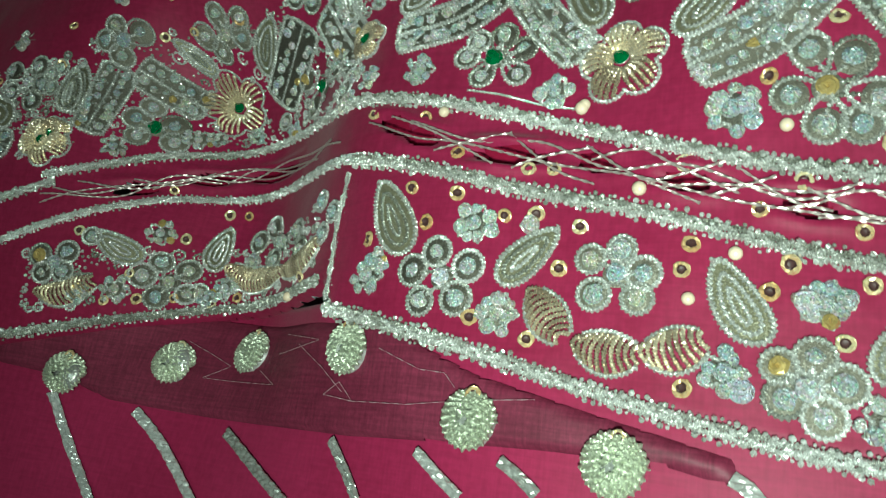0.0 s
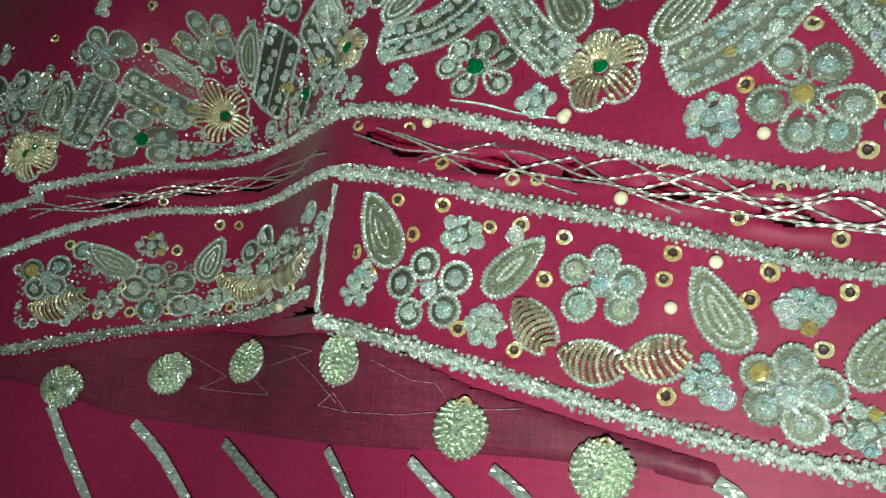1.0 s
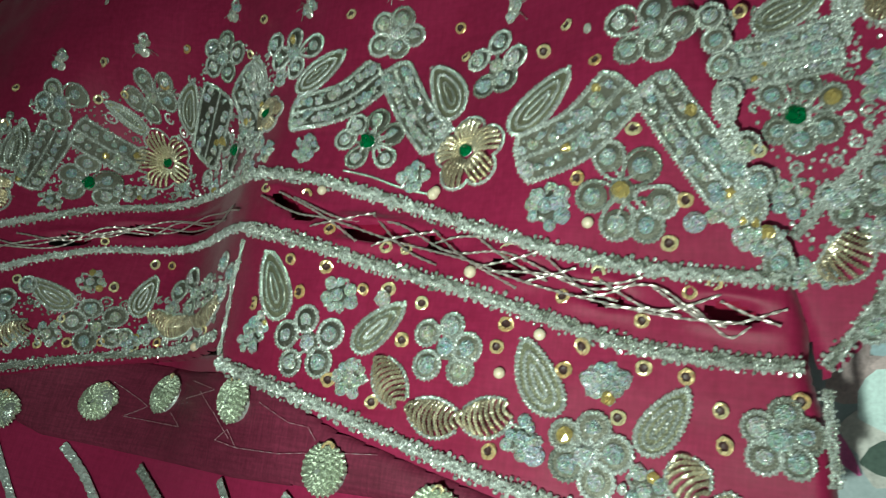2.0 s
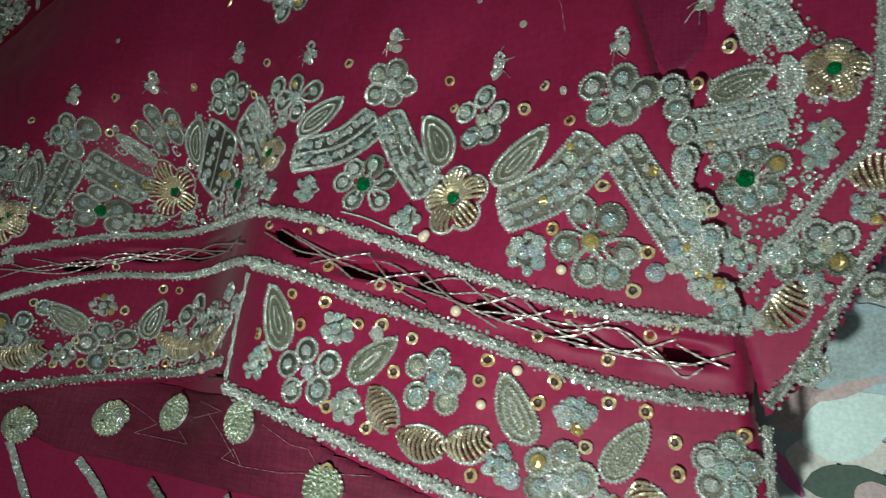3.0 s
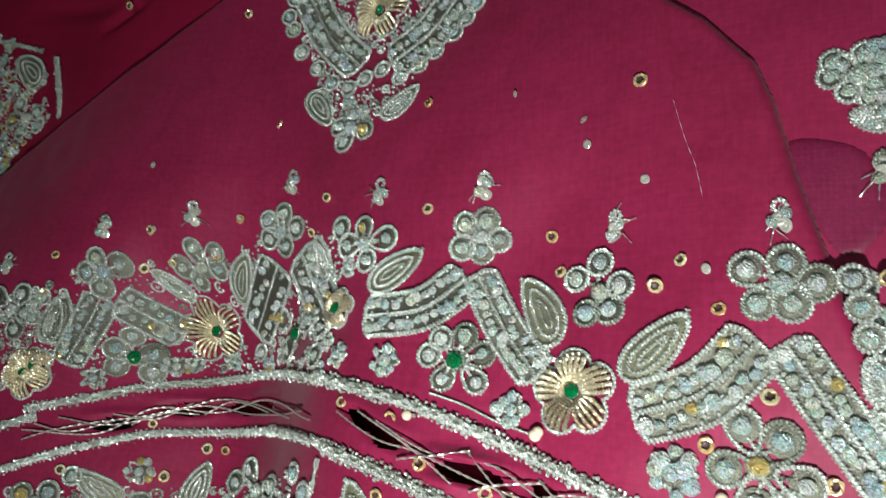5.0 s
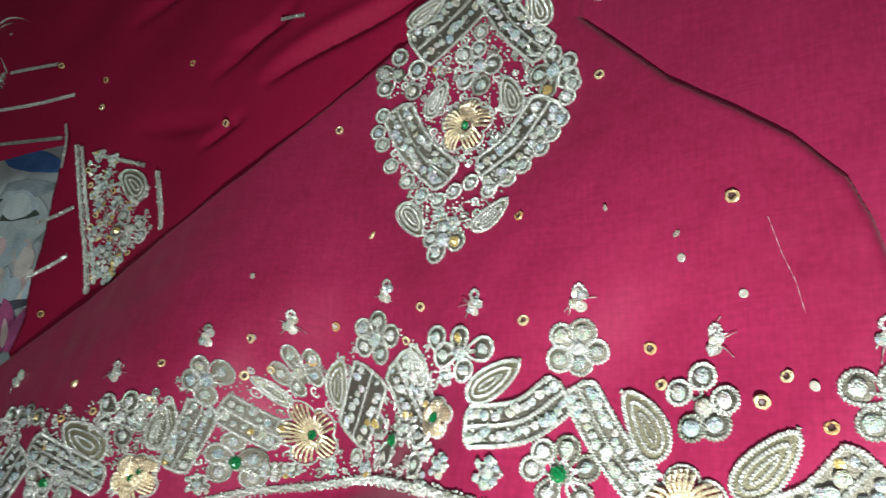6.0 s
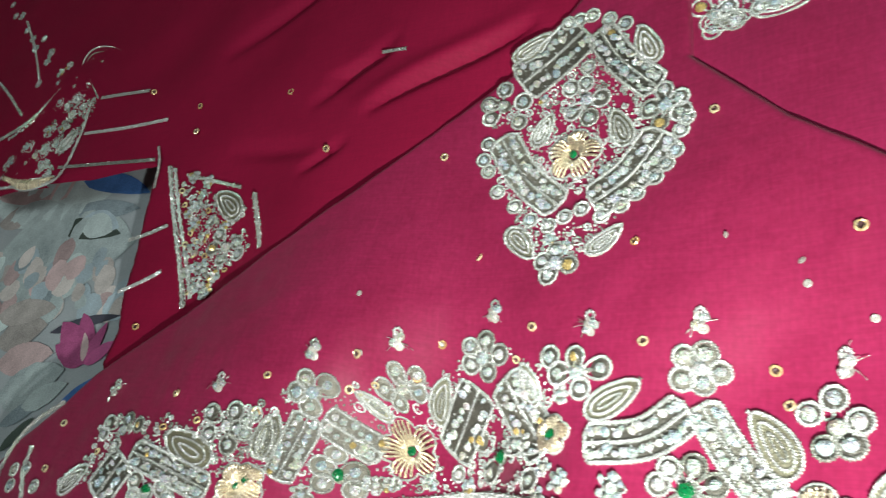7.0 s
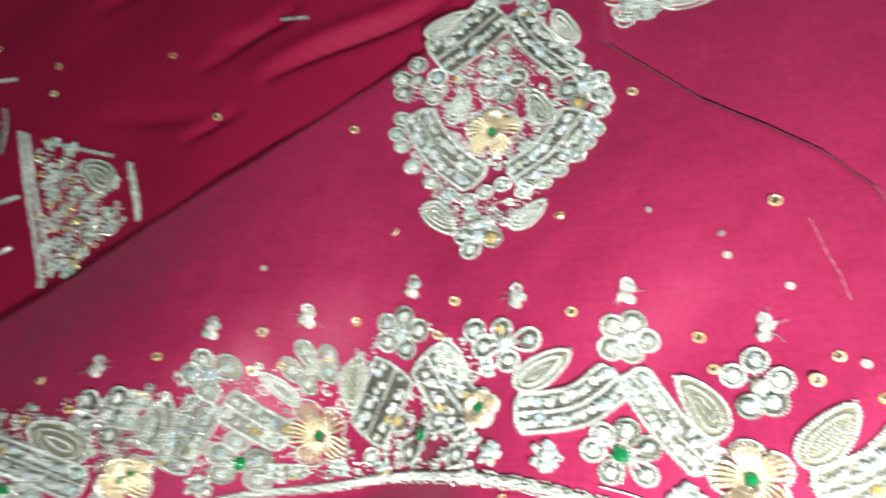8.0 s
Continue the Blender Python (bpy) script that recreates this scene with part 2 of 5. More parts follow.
def lathe(profile, sides, twist=0.0):
    """Verts and faces of a turned piece, from rings of (radius, height), capped at the top."""
    v, f = [], []
    for i, (r, z) in enumerate(profile):
        for k in range(sides):
            a = (k + twist * i) * 2 * math.pi / sides
            v.append((r * math.cos(a), r * math.sin(a), z))
    for i in range(len(profile) - 1):
        for k in range(sides):
            l = (k + 1) % sides
            f.append((i * sides + k, i * sides + l, (i + 1) * sides + l, (i + 1) * sides + k))
    f.append(tuple((len(profile) - 1) * sides + k for k in range(sides)))
    return v, f


def shared_mesh(name, profile, sides, materials, twist=0.0, smooth=False, split=None):
    mesh = bpy.data.meshes.new(name)
    v, f = lathe(profile, sides, twist)
    mesh.from_pydata(v, [], f)
    for m in materials:
        mesh.materials.append(m)
    for i, p in enumerate(mesh.polygons):
        p.use_smooth = smooth
        if split is not None:
            p.material_index = int(i < split * sides)
    return mesh


EYELET = material("dark_eyelet", (0.05, 0.02, 0.02), 0.5)
GEM = [(1.0, 0.0), (1.05, 0.2), (0.92, 0.45), (0.70, 0.68), (0.40, 0.84), (0.14, 0.90)]


def gem(name, mat):
    """A few cuts of one kind of stone, each with slightly uneven facets."""
    cuts = []
    for i in range(5):
        mesh = shared_mesh(name + "_stone", GEM, 9, [mat, CORD], 0.5, split=1)
        for v in mesh.vertices[18:]:
            v.co += Vector((random.gauss(0, 0.09), random.gauss(0, 0.09), random.gauss(0, 0.10)))
        cuts.append(mesh)
    return cuts


STONE = {key: gem(key, m) for key, m in (("clear", CLEAR), ("white", WHITE), ("topaz", TOPAZ), ("green", GREEN))}
BEAD = shared_mesh("pearl_bead", [(0.6, 0.0), (0.95, 0.35), (1.0, 0.7), (0.85, 1.15), (0.5, 1.42), (0.15, 1.5)], 12, [PEARL], smooth=True)
CUP = shared_mesh("sequin_cup", [(1.0, 0.0), (1.08, 0.22), (0.92, 0.50), (0.60, 0.42), (0.38, 0.10), (0.15, 0.05)], 12, [SEQUIN, EYELET], 0.5)
for v in CUP.vertices:
    if 12 <= v.index < 48:
        v.co += Vector((random.gauss(0, 0.035), random.gauss(0, 0.035), random.gauss(0, 0.12)))
for i, face in enumerate(CUP.polygons):
    face.material_index = int(i >= 36)
DISC = shared_mesh("film_disc", [(1.0, 0.0), (1.02, 0.08), (0.7, 0.2), (0.3, 0.12), (0.15, 0.25)], 10, [FILM], 0.5)


def slope(x, y):
    e = 0.002
    zx = float(height(x + e, y) - height(x - e, y)) / (2 * e)
    zy = float(height(x, y + e) - height(x, y - e)) / (2 * e)
    return Vector((-zx, -zy, 1)).normalized()


def set_on(mesh, name, parent, x, y, r, lift=0.0, tilt=0.16, squash=1.0, label=""):
    """A small hard piece set on the cloth, a little askew."""
    ob = new(name, random.choice(mesh) if isinstance(mesh, list) else mesh)
    hang(ob, parent)
    n = slope(x, y) + Vector((random.gauss(0, tilt), random.gauss(0, tilt), 0))
    turn = n.to_track_quat("Z", "Y").to_matrix().to_4x4()
    size = r * random.uniform(0.9, 1.1)
    place(ob, Matrix.Translation((x, y, float(height(x, y)) + lift * 0.001)) @ turn @ pose(0, 0, 0, 0, 0, random.uniform(0, 90)) @ Matrix.Diagonal((size, size, size * squash, 1)))
    return tagged(ob, label)


SPOTS = []


def taken(xy, r):
    """Notes where embroidery lies, so that the seed filling keeps off it."""
    SPOTS.extend((float(a), float(b), r) for a, b in np.asarray(xy, float)[:, :2])


# ---- cloth pieces ----
def inside_distance(x, y, poly):
    """Distance to a polygon's edge (minus: outside) and the nearest place on the edge."""
    p = np.asarray(poly, float)
    best = np.full(x.shape, 1e9)
    nx, ny, odd = x.copy(), y.copy(), np.zeros(x.shape, bool)
    for (ax, ay), (bx, by) in zip(p, np.roll(p, -1, 0)):
        ux, uy = bx - ax, by - ay
        k = np.clip(((x - ax) * ux + (y - ay) * uy) / (ux * ux + uy * uy + 1e-15), 0, 1)
        qx, qy = ax + k * ux, ay + k * uy
        d = np.hypot(x - qx, y - qy)
        near = d < best
        best, nx, ny = np.where(near, d, best), np.where(near, qx, nx), np.where(near, qy, ny)
        odd ^= ((ay > y) != (by > y)) & (x < ux * (y - ay) / (uy if abs(uy) > 1e-12 else 1e-12) + ax)
    return np.where(odd, best, -best), nx, ny


def cloth(name, poly, step, surface, mat, parent, roll=0.004, drop=0.005, holes=(), label=""):
    """A sheet of cloth cut to a polygon, its rim rolled under."""
    p = np.asarray(poly, float)
    x0, y0 = p.min(0) - step
    x1, y1 = p.max(0) + step
    gx, gy = np.meshgrid(np.arange(x0, x1 + step, step), np.arange(y0, y1 + step, step))
    d, nx, ny = inside_distance(gx, gy, p)
    out = d < 0
    gx, gy = np.where(out & (d > -step), nx, gx), np.where(out & (d > -step), ny, gy)
    z = surface(gx, gy)
    s = np.clip(d / roll, 0, 1)
    z = z - drop * (1 - np.sqrt(1 - (1 - s) ** 2))
    keep = d > -0.75 * step
    for (ax, ay), (bx, by) in holes:
        mx, my, half = (ax + bx) / 2, (ay + by) / 2, math.hypot(bx - ax, by - ay) / 2
        c, w = (bx - ax) / (2 * half), (by - ay) / (2 * half)
        u, v = (gx - mx) * c + (gy - my) * w, -(gx - mx) * w + (gy - my) * c
        keep &= ~(np.abs(v) < 0.0023 * (1 - (u / half) ** 2))
    rows, cols = gx.shape
    idx = np.arange(rows * cols).reshape(rows, cols)
    ok = keep[:-1, :-1] & keep[1:, :-1] & keep[:-1, 1:] & keep[1:, 1:]
    quads = np.stack([idx[:-1, :-1], idx[:-1, 1:], idx[1:, 1:], idx[1:, :-1]], -1)[ok]
    used = np.unique(quads)
    back = np.zeros(rows * cols, int)
    back[used] = np.arange(len(used))
    v = np.stack([gx.ravel(), gy.ravel(), z.ravel()], 1)[used]
    mesh = bpy.data.meshes.new(name)
    mesh.from_pydata(v.tolist(), [], back[quads].tolist())
    mesh.polygons.foreach_set("use_smooth", [True] * len(mesh.polygons))
    mesh.materials.append(mat)
    ob = new(name, mesh)
    hang(ob, parent)
    return tagged(ob, label)


def wrinkle(x, y, size, amount, seed=0.0):
    """Soft random folds."""
    flat = [noise.noise((a / size + seed, b / size, seed)) for a, b in zip(x.ravel(), y.ravel())]
    return np.array(flat).reshape(x.shape) * amount


def ridge(x, y, a, b, wide, high):
    """A crease along the line from a to b."""
    ux, uy = b[0] - a[0], b[1] - a[1]
    l2 = ux * ux + uy * uy
    k = np.clip(((x - a[0]) * ux + (y - a[1]) * uy) / l2, 0, 1)
    d = np.hypot(x - a[0] - k * ux, y - a[1] - k * uy)
    return high * np.exp(-(d / wide) ** 2) * np.sin(math.pi * (0.1 + 0.8 * k))


def thing(name, label, category, at=(0, 0, 0), kind="", group=""):
    ob = new(name)
    ob.empty_display_size = 0.02
    ob.location = at
    return tagged(ob, label, category, group, kind)


# ---- room and bed ----
def box(name, lo, hi, mat, kind="structure", label="", category=""):
    bm = bmesh.new()
    bmesh.ops.create_cube(bm, size=1)
    for v in bm.verts:
        v.co = [l + (c + 0.5) * (h - l) for c, l, h in zip(v.co, lo, hi)]
    bmesh.ops.bevel(bm, geom=bm.edges[:], offset=0.004, segments=1, affect="EDGES")
    mesh = bpy.data.meshes.new(name)
    bm.to_mesh(mesh)
    mesh.materials.append(mat)
    return tagged(new(name, mesh), label, category, "", kind)


box("floor", (-2.2, -2.2, -0.66), (2.2, 2.2, -0.56), WOOD, label="brown wooden floor under the bed", category="floor")
box("ceiling", (-2.2, -2.2, 2.1), (2.2, 2.2, 2.2), PLASTER, label="plain painted ceiling of the room", category="ceiling")
for nm, lo, hi in (("wall_west", (-2.3, -2.2, -0.66), (-2.2, 2.2, 2.2)), ("wall_east", (2.2, -2.2, -0.66), (2.3, 2.2, 2.2)),
                   ("wall_south", (-2.2, -2.3, -0.66), (2.2, -2.2, 2.2)), ("wall_north", (-2.2, 2.2, -0.66), (2.2, 2.3, 2.2))):
    box(nm, lo, hi, PLASTER, label="plain pale painted room wall", category="wall")
box("mattress", (-0.85, -0.75, -0.56), (0.75, 0.95, -0.14), COTTON, kind="", label="mattress under a printed cotton bed sheet", category="mattress")

sheet = thing("bed_sheet", "pale cotton bed sheet printed with large flowers", "bed sheet", (0, 0, -0.047))


def sheet_surface(x, y):
    return sheet_height(x, y) + wrinkle(x, y, 0.25, 0.004, 3.0)


cloth("sheet_cloth", [(-0.85, -0.75), (0.75, -0.75), (0.75, 0.95), (-0.85, 0.95)], 0.012, sheet_surface, COTTON, sheet)
for ob in sheet.children:
    place(ob, Matrix.Identity(4))


def petal(x, y, angle, length, wide, tint):
    """One printed petal, flat on the sheet."""
    n, v = 9, []
    ca, sa = math.cos(radians(angle)), math.sin(radians(angle))
    skew = random.uniform(-0.15, 0.15)
    for i in range(n):
        s = i / (n - 1)
        half = 0.5 * wide * length * math.sin(math.pi * s ** 0.8) ** 0.7 if 0 < i < n - 1 else 0.0004
        for e in (-1, 0, 1):
            u, w = (s - 0.5) * length, e * half * (1 + 0.1 * random.random()) + skew * length * s * (1 - s)
            px, py = x + u * ca - w * sa, y + u * sa + w * ca
            v.append((px, py, 0.0))
    v = np.array(v)
    PRINTED[0] += 0.000004
    v[:, 2] = sheet_surface(v[:, 0], v[:, 1]) + 0.0008 + PRINTED[0]
    h = Heap()
    h.add(v, [(3 * i + e, 3 * i + 3 + e, 3 * i + 4 + e, 3 * i + 1 + e) for i in range(n - 1) for e in (0, 1)])
    h.object("printed_petal", [PRINT[tint]], sheet, smooth=True)


PRINTED = [0.0]
petal(-0.5536, 0.1997, -5, 0.1749, 0.3, "white")
petal(-0.4993, 0.1444, 0, 0.1774, 0.5, "white")
petal(-0.5699, 0.1895, 18, 0.0913, 0.3, "cream")
petal(-0.5427, 0.2034, 6, 0.0602, 0.35, "pinkish")
petal(-0.6020, 0.2083, -12, 0.0967, 0.3, "pinkish")
petal(-0.4690, 0.1759, -2, 0.0941, 0.20, "grey")
petal(-0.5410, 0.1763, -12, 0.1157, 0.25, "white")
petal(-0.4668, 0.1989, -13, 0.0995, 0.18, "blue")
petal(-0.4757, 0.1596, -9, 0.0879, 0.21, "green")
petal(-0.4640, 0.1648, -14, 0.0544, 0.35, "grey")
petal(-0.4651, 0.1615, -15, 0.0436, 0.5, "white")
for i in range(60):
    u, v = random.random(), random.random()
    cx = (1 - v) * ((1 - u) * -0.6039 + u * -0.4109) + v * ((1 - u) * -0.5510 + u * -0.3943)
    cy = (1 - v) * ((1 - u) * 0.1431 + u * 0.1391) + v * ((1 - u) * 0.0818 + u * 0.0914)
    petal(cx, cy, random.random() * 360, random.uniform(0.014, 0.03), 0.75, random.choice(("cream", "pinkish", "cream", "white", "grey")))
for i in range(18):
    cx, cy = random.uniform(0.125, 0.24), random.uniform(-0.15, 0.0)
    tint, spin, size = random.choice(("cream", "white", "grey")), random.random() * 360, random.uniform(0.009, 0.018)
    for k in range(5):
        a = spin + k * 72
        petal(cx + 0.55 * size * math.cos(radians(a)), cy + 0.55 * size * math.sin(radians(a)), a, size, 1.0, tint)
petal(-0.4967, 0.0733, 12, 0.0543, 0.5, "cream")
petal(-0.4778, 0.0535, 7, 0.0613, 0.4, "pinkish")
petal(-0.5044, 0.0896, 5, 0.0697, 0.3, "cream")
petal(-0.4261, 0.0787, 10, 0.0724, 0.12, "dark")
petal(-0.4299, 0.0654, 146, 0.0542, 0.39, "magenta")
petal(-0.4198, 0.0688, 124, 0.0444, 0.39, "magenta")
petal(-0.4042, 0.0652, 78, 0.0303, 0.39, "magenta")
petal(-0.3951, 0.0582, 33, 0.0291, 0.39, "magenta")
petal(-0.4277, 0.0566, 163, 0.0426, 0.39, "magenta")
petal(-0.4153, 0.0622, 119, 0.0235, 0.3, "pinkish")
petal(-0.4564, 0.0350, 19, 0.0649, 0.5, "white")
petal(-0.4488, 0.0173, 34, 0.0497, 0.25, "grey")
petal(-0.4350, 0.0269, 25, 0.0423, 0.4, "white")
petal(-0.4014, 0.0313, 38, 0.0333, 0.18, "blue")
petal(-0.4457, -0.0009, 51, 0.0315, 0.28, "green")
petal(-0.3653, 0.0396, 51, 0.0151, 0.23, "blue")
petal(0.1499, -0.0328, 33, 0.0302, 0.6, "white")
petal(0.1391, -0.0544, 33, 0.0217, 0.5, "pinkish")
petal(0.1359, -0.0509, 62, 0.0190, 0.35, "pinkish")
petal(0.1502, -0.0569, 34, 0.0296, 0.6, "white")
petal(0.1496, -0.0468, 26, 0.0200, 0.2, "pinkish")
petal(0.1498, -0.0744, 11, 0.0235, 0.4, "green")
petal(0.1343, -0.0739, -56, 0.0145, 0.3, "magenta")
petal(0.1623, -0.0065, 65, 0.0250, 0.5, "dark")
petal(0.1564, -0.0769, 26, 0.0109, 0.8, "pinkish")

MAIN = [(-0.3720, -0.0359), (-0.3493, -0.0088), (-0.3263, 0.0102), (-0.3096, 0.0292), (-0.2574, 0.0646), (-0.2136, 0.0956), (-0.1700, 0.1214), (-0.1284, 0.1526), (-0.0985, 0.1739), (-0.0864, 0.1827), (-0.0650, 0.2041), (-0.0399, 0.2306), (-0.0245, 0.2502), (-0.0051, 0.2418), (-0.0022, 0.1706), (0.0343, 0.1314), (0.0554, 0.1142), (0.0719, 0.1003), (0.0849, 0.0852), (0.0896, 0.0730), (0.0949, 0.0528), (0.1000, 0.0360), (0.1049, 0.0202), (0.1113, 0.0034), (0.1163, -0.0096), (0.1188, -0.0280), (0.1255, -0.0401), (0.1290, -0.0514), (0.1296, -0.0620), (0.1347, -0.0782), (0.1358, -0.0926), (0.1046, -0.1039), (0.0882, -0.1033), (0.0724, -0.1014), (0.0551, -0.0984), (0.0357, -0.0945), (0.0136, -0.0895), (-0.0121, -0.0843), (-0.0428, -0.0780), (-0.0499, -0.0688), (-0.1014, -0.0751), (-0.1326, -0.0835), (-0.1639, -0.0930), (-0.1937, -0.1009)]
SIDE = [(-0.0500, 0.6000), (-0.0221, 0.1891), (0.0136, 0.1520), (0.0914, 0.0421), (0.1001, 0.0209), (0.1050, 0.0080), (0.1124, -0.0085), (0.1154, -0.0273), (0.1237, -0.0409), (0.1319, -0.0630), (0.1349, -0.0618), (0.1435, -0.0499), (0.1514, -0.0344), (0.1588, -0.0202), (0.1679, -0.0066), (0.2100, 0.0600), (0.3000, 0.3000), (0.2500, 0.6000)]
BACK = [(-0.8300, 0.3000), (-0.8300, 0.6200), (0.0500, 0.6200), (-0.0150, 0.1932), (-0.0651, 0.1869), (-0.1432, 0.1318), (-0.2009, 0.0900), (-0.2495, 0.0575), (-0.3021, 0.0230), (-0.3170, 0.0327), (-0.3165, 0.0534), (-0.3283, 0.0790), (-0.3379, 0.1180), (-0.3441, 0.1602), (-0.3454, 0.1748), (-0.4476, 0.1725), (-0.5770, 0.1712)]
LOWER = [(-0.2565, -0.0916), (-0.1779, -0.0833), (-0.1181, -0.0679), (-0.0187, -0.0722), (0.0373, -0.0860), (0.0786, -0.0949), (0.1118, -0.0954), (0.1179, -0.1116), (0.0692, -0.1313), (-0.0221, -0.1560), (-0.2046, -0.1999)]
SHEER = [(-0.1871, -0.0941), (-0.1661, -0.0878), (-0.1128, -0.0759), (-0.0237, -0.0797), (0.0069, -0.0914), (0.0373, -0.0978), (0.0678, -0.1037), (0.0721, -0.1102), (0.0533, -0.1071), (0.0263, -0.1076), (-0.0314, -0.1106), (-0.0962, -0.1107), (-0.1374, -0.1102), (-0.1589, -0.1048), (-0.1842, -0.1034)]
SLITS = [((-0.0235, -0.0243), (-0.0121, -0.0278)), ((-0.0004, -0.0320), (0.0206, -0.0336)), ((0.1072, -0.0501), (0.1190, -0.0518)), ((-0.1136, -0.0199), (-0.0891, -0.0174)), ((-0.1334, -0.0247), (-0.1204, -0.0212)), ((-0.1528, -0.0359), (-0.1408, -0.0306)), ((0.0513, -0.0413), (0.0618, -0.0437)), ((0.0779, -0.0472), (0.0871, -0.0499)), ((-0.0334, -0.0188), (-0.0216, -0.0237)), ((0.0029, -0.0322), (0.0154, -0.0340)), ((0.0294, -0.0338), (0.0378, -0.0377))]

# ---- garment pieces ----
skirt = thing("embroidered_skirt", "crimson silk skirt panel with silver and gold beadwork border", "garment")
side = thing("folded_skirt_side", "folded crimson side of the skirt with dense beadwork", "garment")
back = thing("folded_tunic", "dark crimson tunic lying folded with beaded cuffs", "garment")
lower = thing("striped_dupatta", "red scarf with silver ribbon stripes and beaded buttons", "scarf")


def skirt_surface(x, y):
    z = height(x, y) + wrinkle(x, y, 0.035, 0.0007, 1.0) + wrinkle(x, y, 0.012, 0.0004, 5.0)
    for (ax, ay), (bx, by) in SLITS:
        z = z + ridge(x, y, (ax, ay), (bx, by), 0.0024, -0.0035) + ridge(x, y, (ax - 0.004, ay + 0.004), (bx + 0.004, by + 0.004), 0.0022, 0.0016) + ridge(x, y, (ax - 0.004, ay - 0.003), (bx + 0.004, by - 0.003), 0.002, 0.0012)
    return z


def side_surface(x, y):
    return height(x, y) - 0.004 + wrinkle(x, y, 0.03, 0.0012, 7.0)


def back_surface(x, y):
    z = height(x, y) - 0.005 + wrinkle(x, y, 0.06, 0.003, 9.0)
    for a, b, w, h in FOLDS:
        z = z + ridge(x, y, a, b, w, h)
    return z


def lower_surface(x, y):
    return height(x, y) - 0.006 + wrinkle(x, y, 0.05, 0.0012, 11.0)


def sheer_surface(x, y):
    return height(x, y) - 0.0035 + wrinkle(x, y, 0.03, 0.0008, 13.0)


FOLDS = [((-0.1682, 0.1779), (-0.0808, 0.2112), 0.0028, -0.008), ((-0.1749, 0.1827), (-0.0842, 0.2165), 0.007, 0.003), ((-0.2024, 0.2038), (-0.1619, 0.2113), 0.0025, -0.005), ((-0.2105, 0.1475), (-0.1831, 0.1600), 0.003, -0.004), ((-0.21, 0.19), (-0.16, 0.22), 0.004, -0.004), ((-0.27, 0.17), (-0.2, 0.16), 0.005, -0.003), ((-0.3, 0.25), (-0.18, 0.30), 0.006, -0.005)]
cloth("panel", MAIN, 0.0009, skirt_surface, CRIMSON, skirt, 0.004, 0.006, SLITS)
cloth("lining", [(-0.16, 0.0), (-0.05, 0.0), (0.12, -0.03), (0.125, -0.06), (0.0, -0.05), (-0.05, -0.05), (-0.16, -0.03)], 0.004, lambda x, y: height(x, y) - 0.010, DEEP, skirt)
cloth("panel", SIDE, 0.002, side_surface, CRIMSON, side, 0.003, 0.004)
# added patch: the shadowed fold beside the skirt, painted as darker cloth
cloth("sheer_inset", [(0.0957, 0.0619), (0.1005, 0.0610), (0.1045, 0.0598), (0.1077, 0.0583), (0.1100, 0.0566), (0.1114, 0.0545), (0.1126, 0.0522), (0.1136, 0.0497), (0.1143, 0.0469), (0.1147, 0.0437), (0.1147, 0.0409), (0.1141, 0.0382), (0.1130, 0.0358), (0.1114, 0.0336), (0.1098, 0.0319), (0.1082, 0.0308), (0.1066, 0.0303), (0.1049, 0.0302), (0.1034, 0.0310), (0.1019, 0.0325), (0.1005, 0.0348), (0.0991, 0.0379), (0.0976, 0.0416), (0.0958, 0.0457), (0.0938, 0.0504), (0.0917, 0.0555), (0.0912, 0.0592), (0.0926, 0.0613)], 0.001, lambda x, y: side_surface(x, y) + 0.0007, FOLD_SHADE, side, 0.003, 0.0008, label="dark plum patch standing in for shade in the fold")
cloth("panel", BACK, 0.003, back_surface, DEEP, back, 0.004, 0.006)
cloth("panel", LOWER, 0.002, lower_surface, CRIMSON, lower, 0.003, 0.004)
cloth("sheer_strip", SHEER, 0.002, sheer_surface, SHEER_MAT, lower, 0.002, 0.002, label="sheer plum organza strip")


# ---- embroidery ----
BALL_V, BALL_F = lathe([(0.5, 0.0), (1.0, 0.5), (0.9, 1.1), (0.4, 1.5)], 6, 0.5)
BALL_V = np.array(BALL_V)


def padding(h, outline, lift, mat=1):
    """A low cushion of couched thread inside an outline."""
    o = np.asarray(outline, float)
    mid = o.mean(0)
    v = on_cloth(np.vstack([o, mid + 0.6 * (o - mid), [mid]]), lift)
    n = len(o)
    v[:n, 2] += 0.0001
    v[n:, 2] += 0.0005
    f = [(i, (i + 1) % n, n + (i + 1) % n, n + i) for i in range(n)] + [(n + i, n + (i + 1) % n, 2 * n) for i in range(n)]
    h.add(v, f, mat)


def disc(x, y, r, n=14):
    a = np.arange(n) * 2 * math.pi / n
    return np.c_[x + r * np.cos(a), y + r * np.sin(a)]


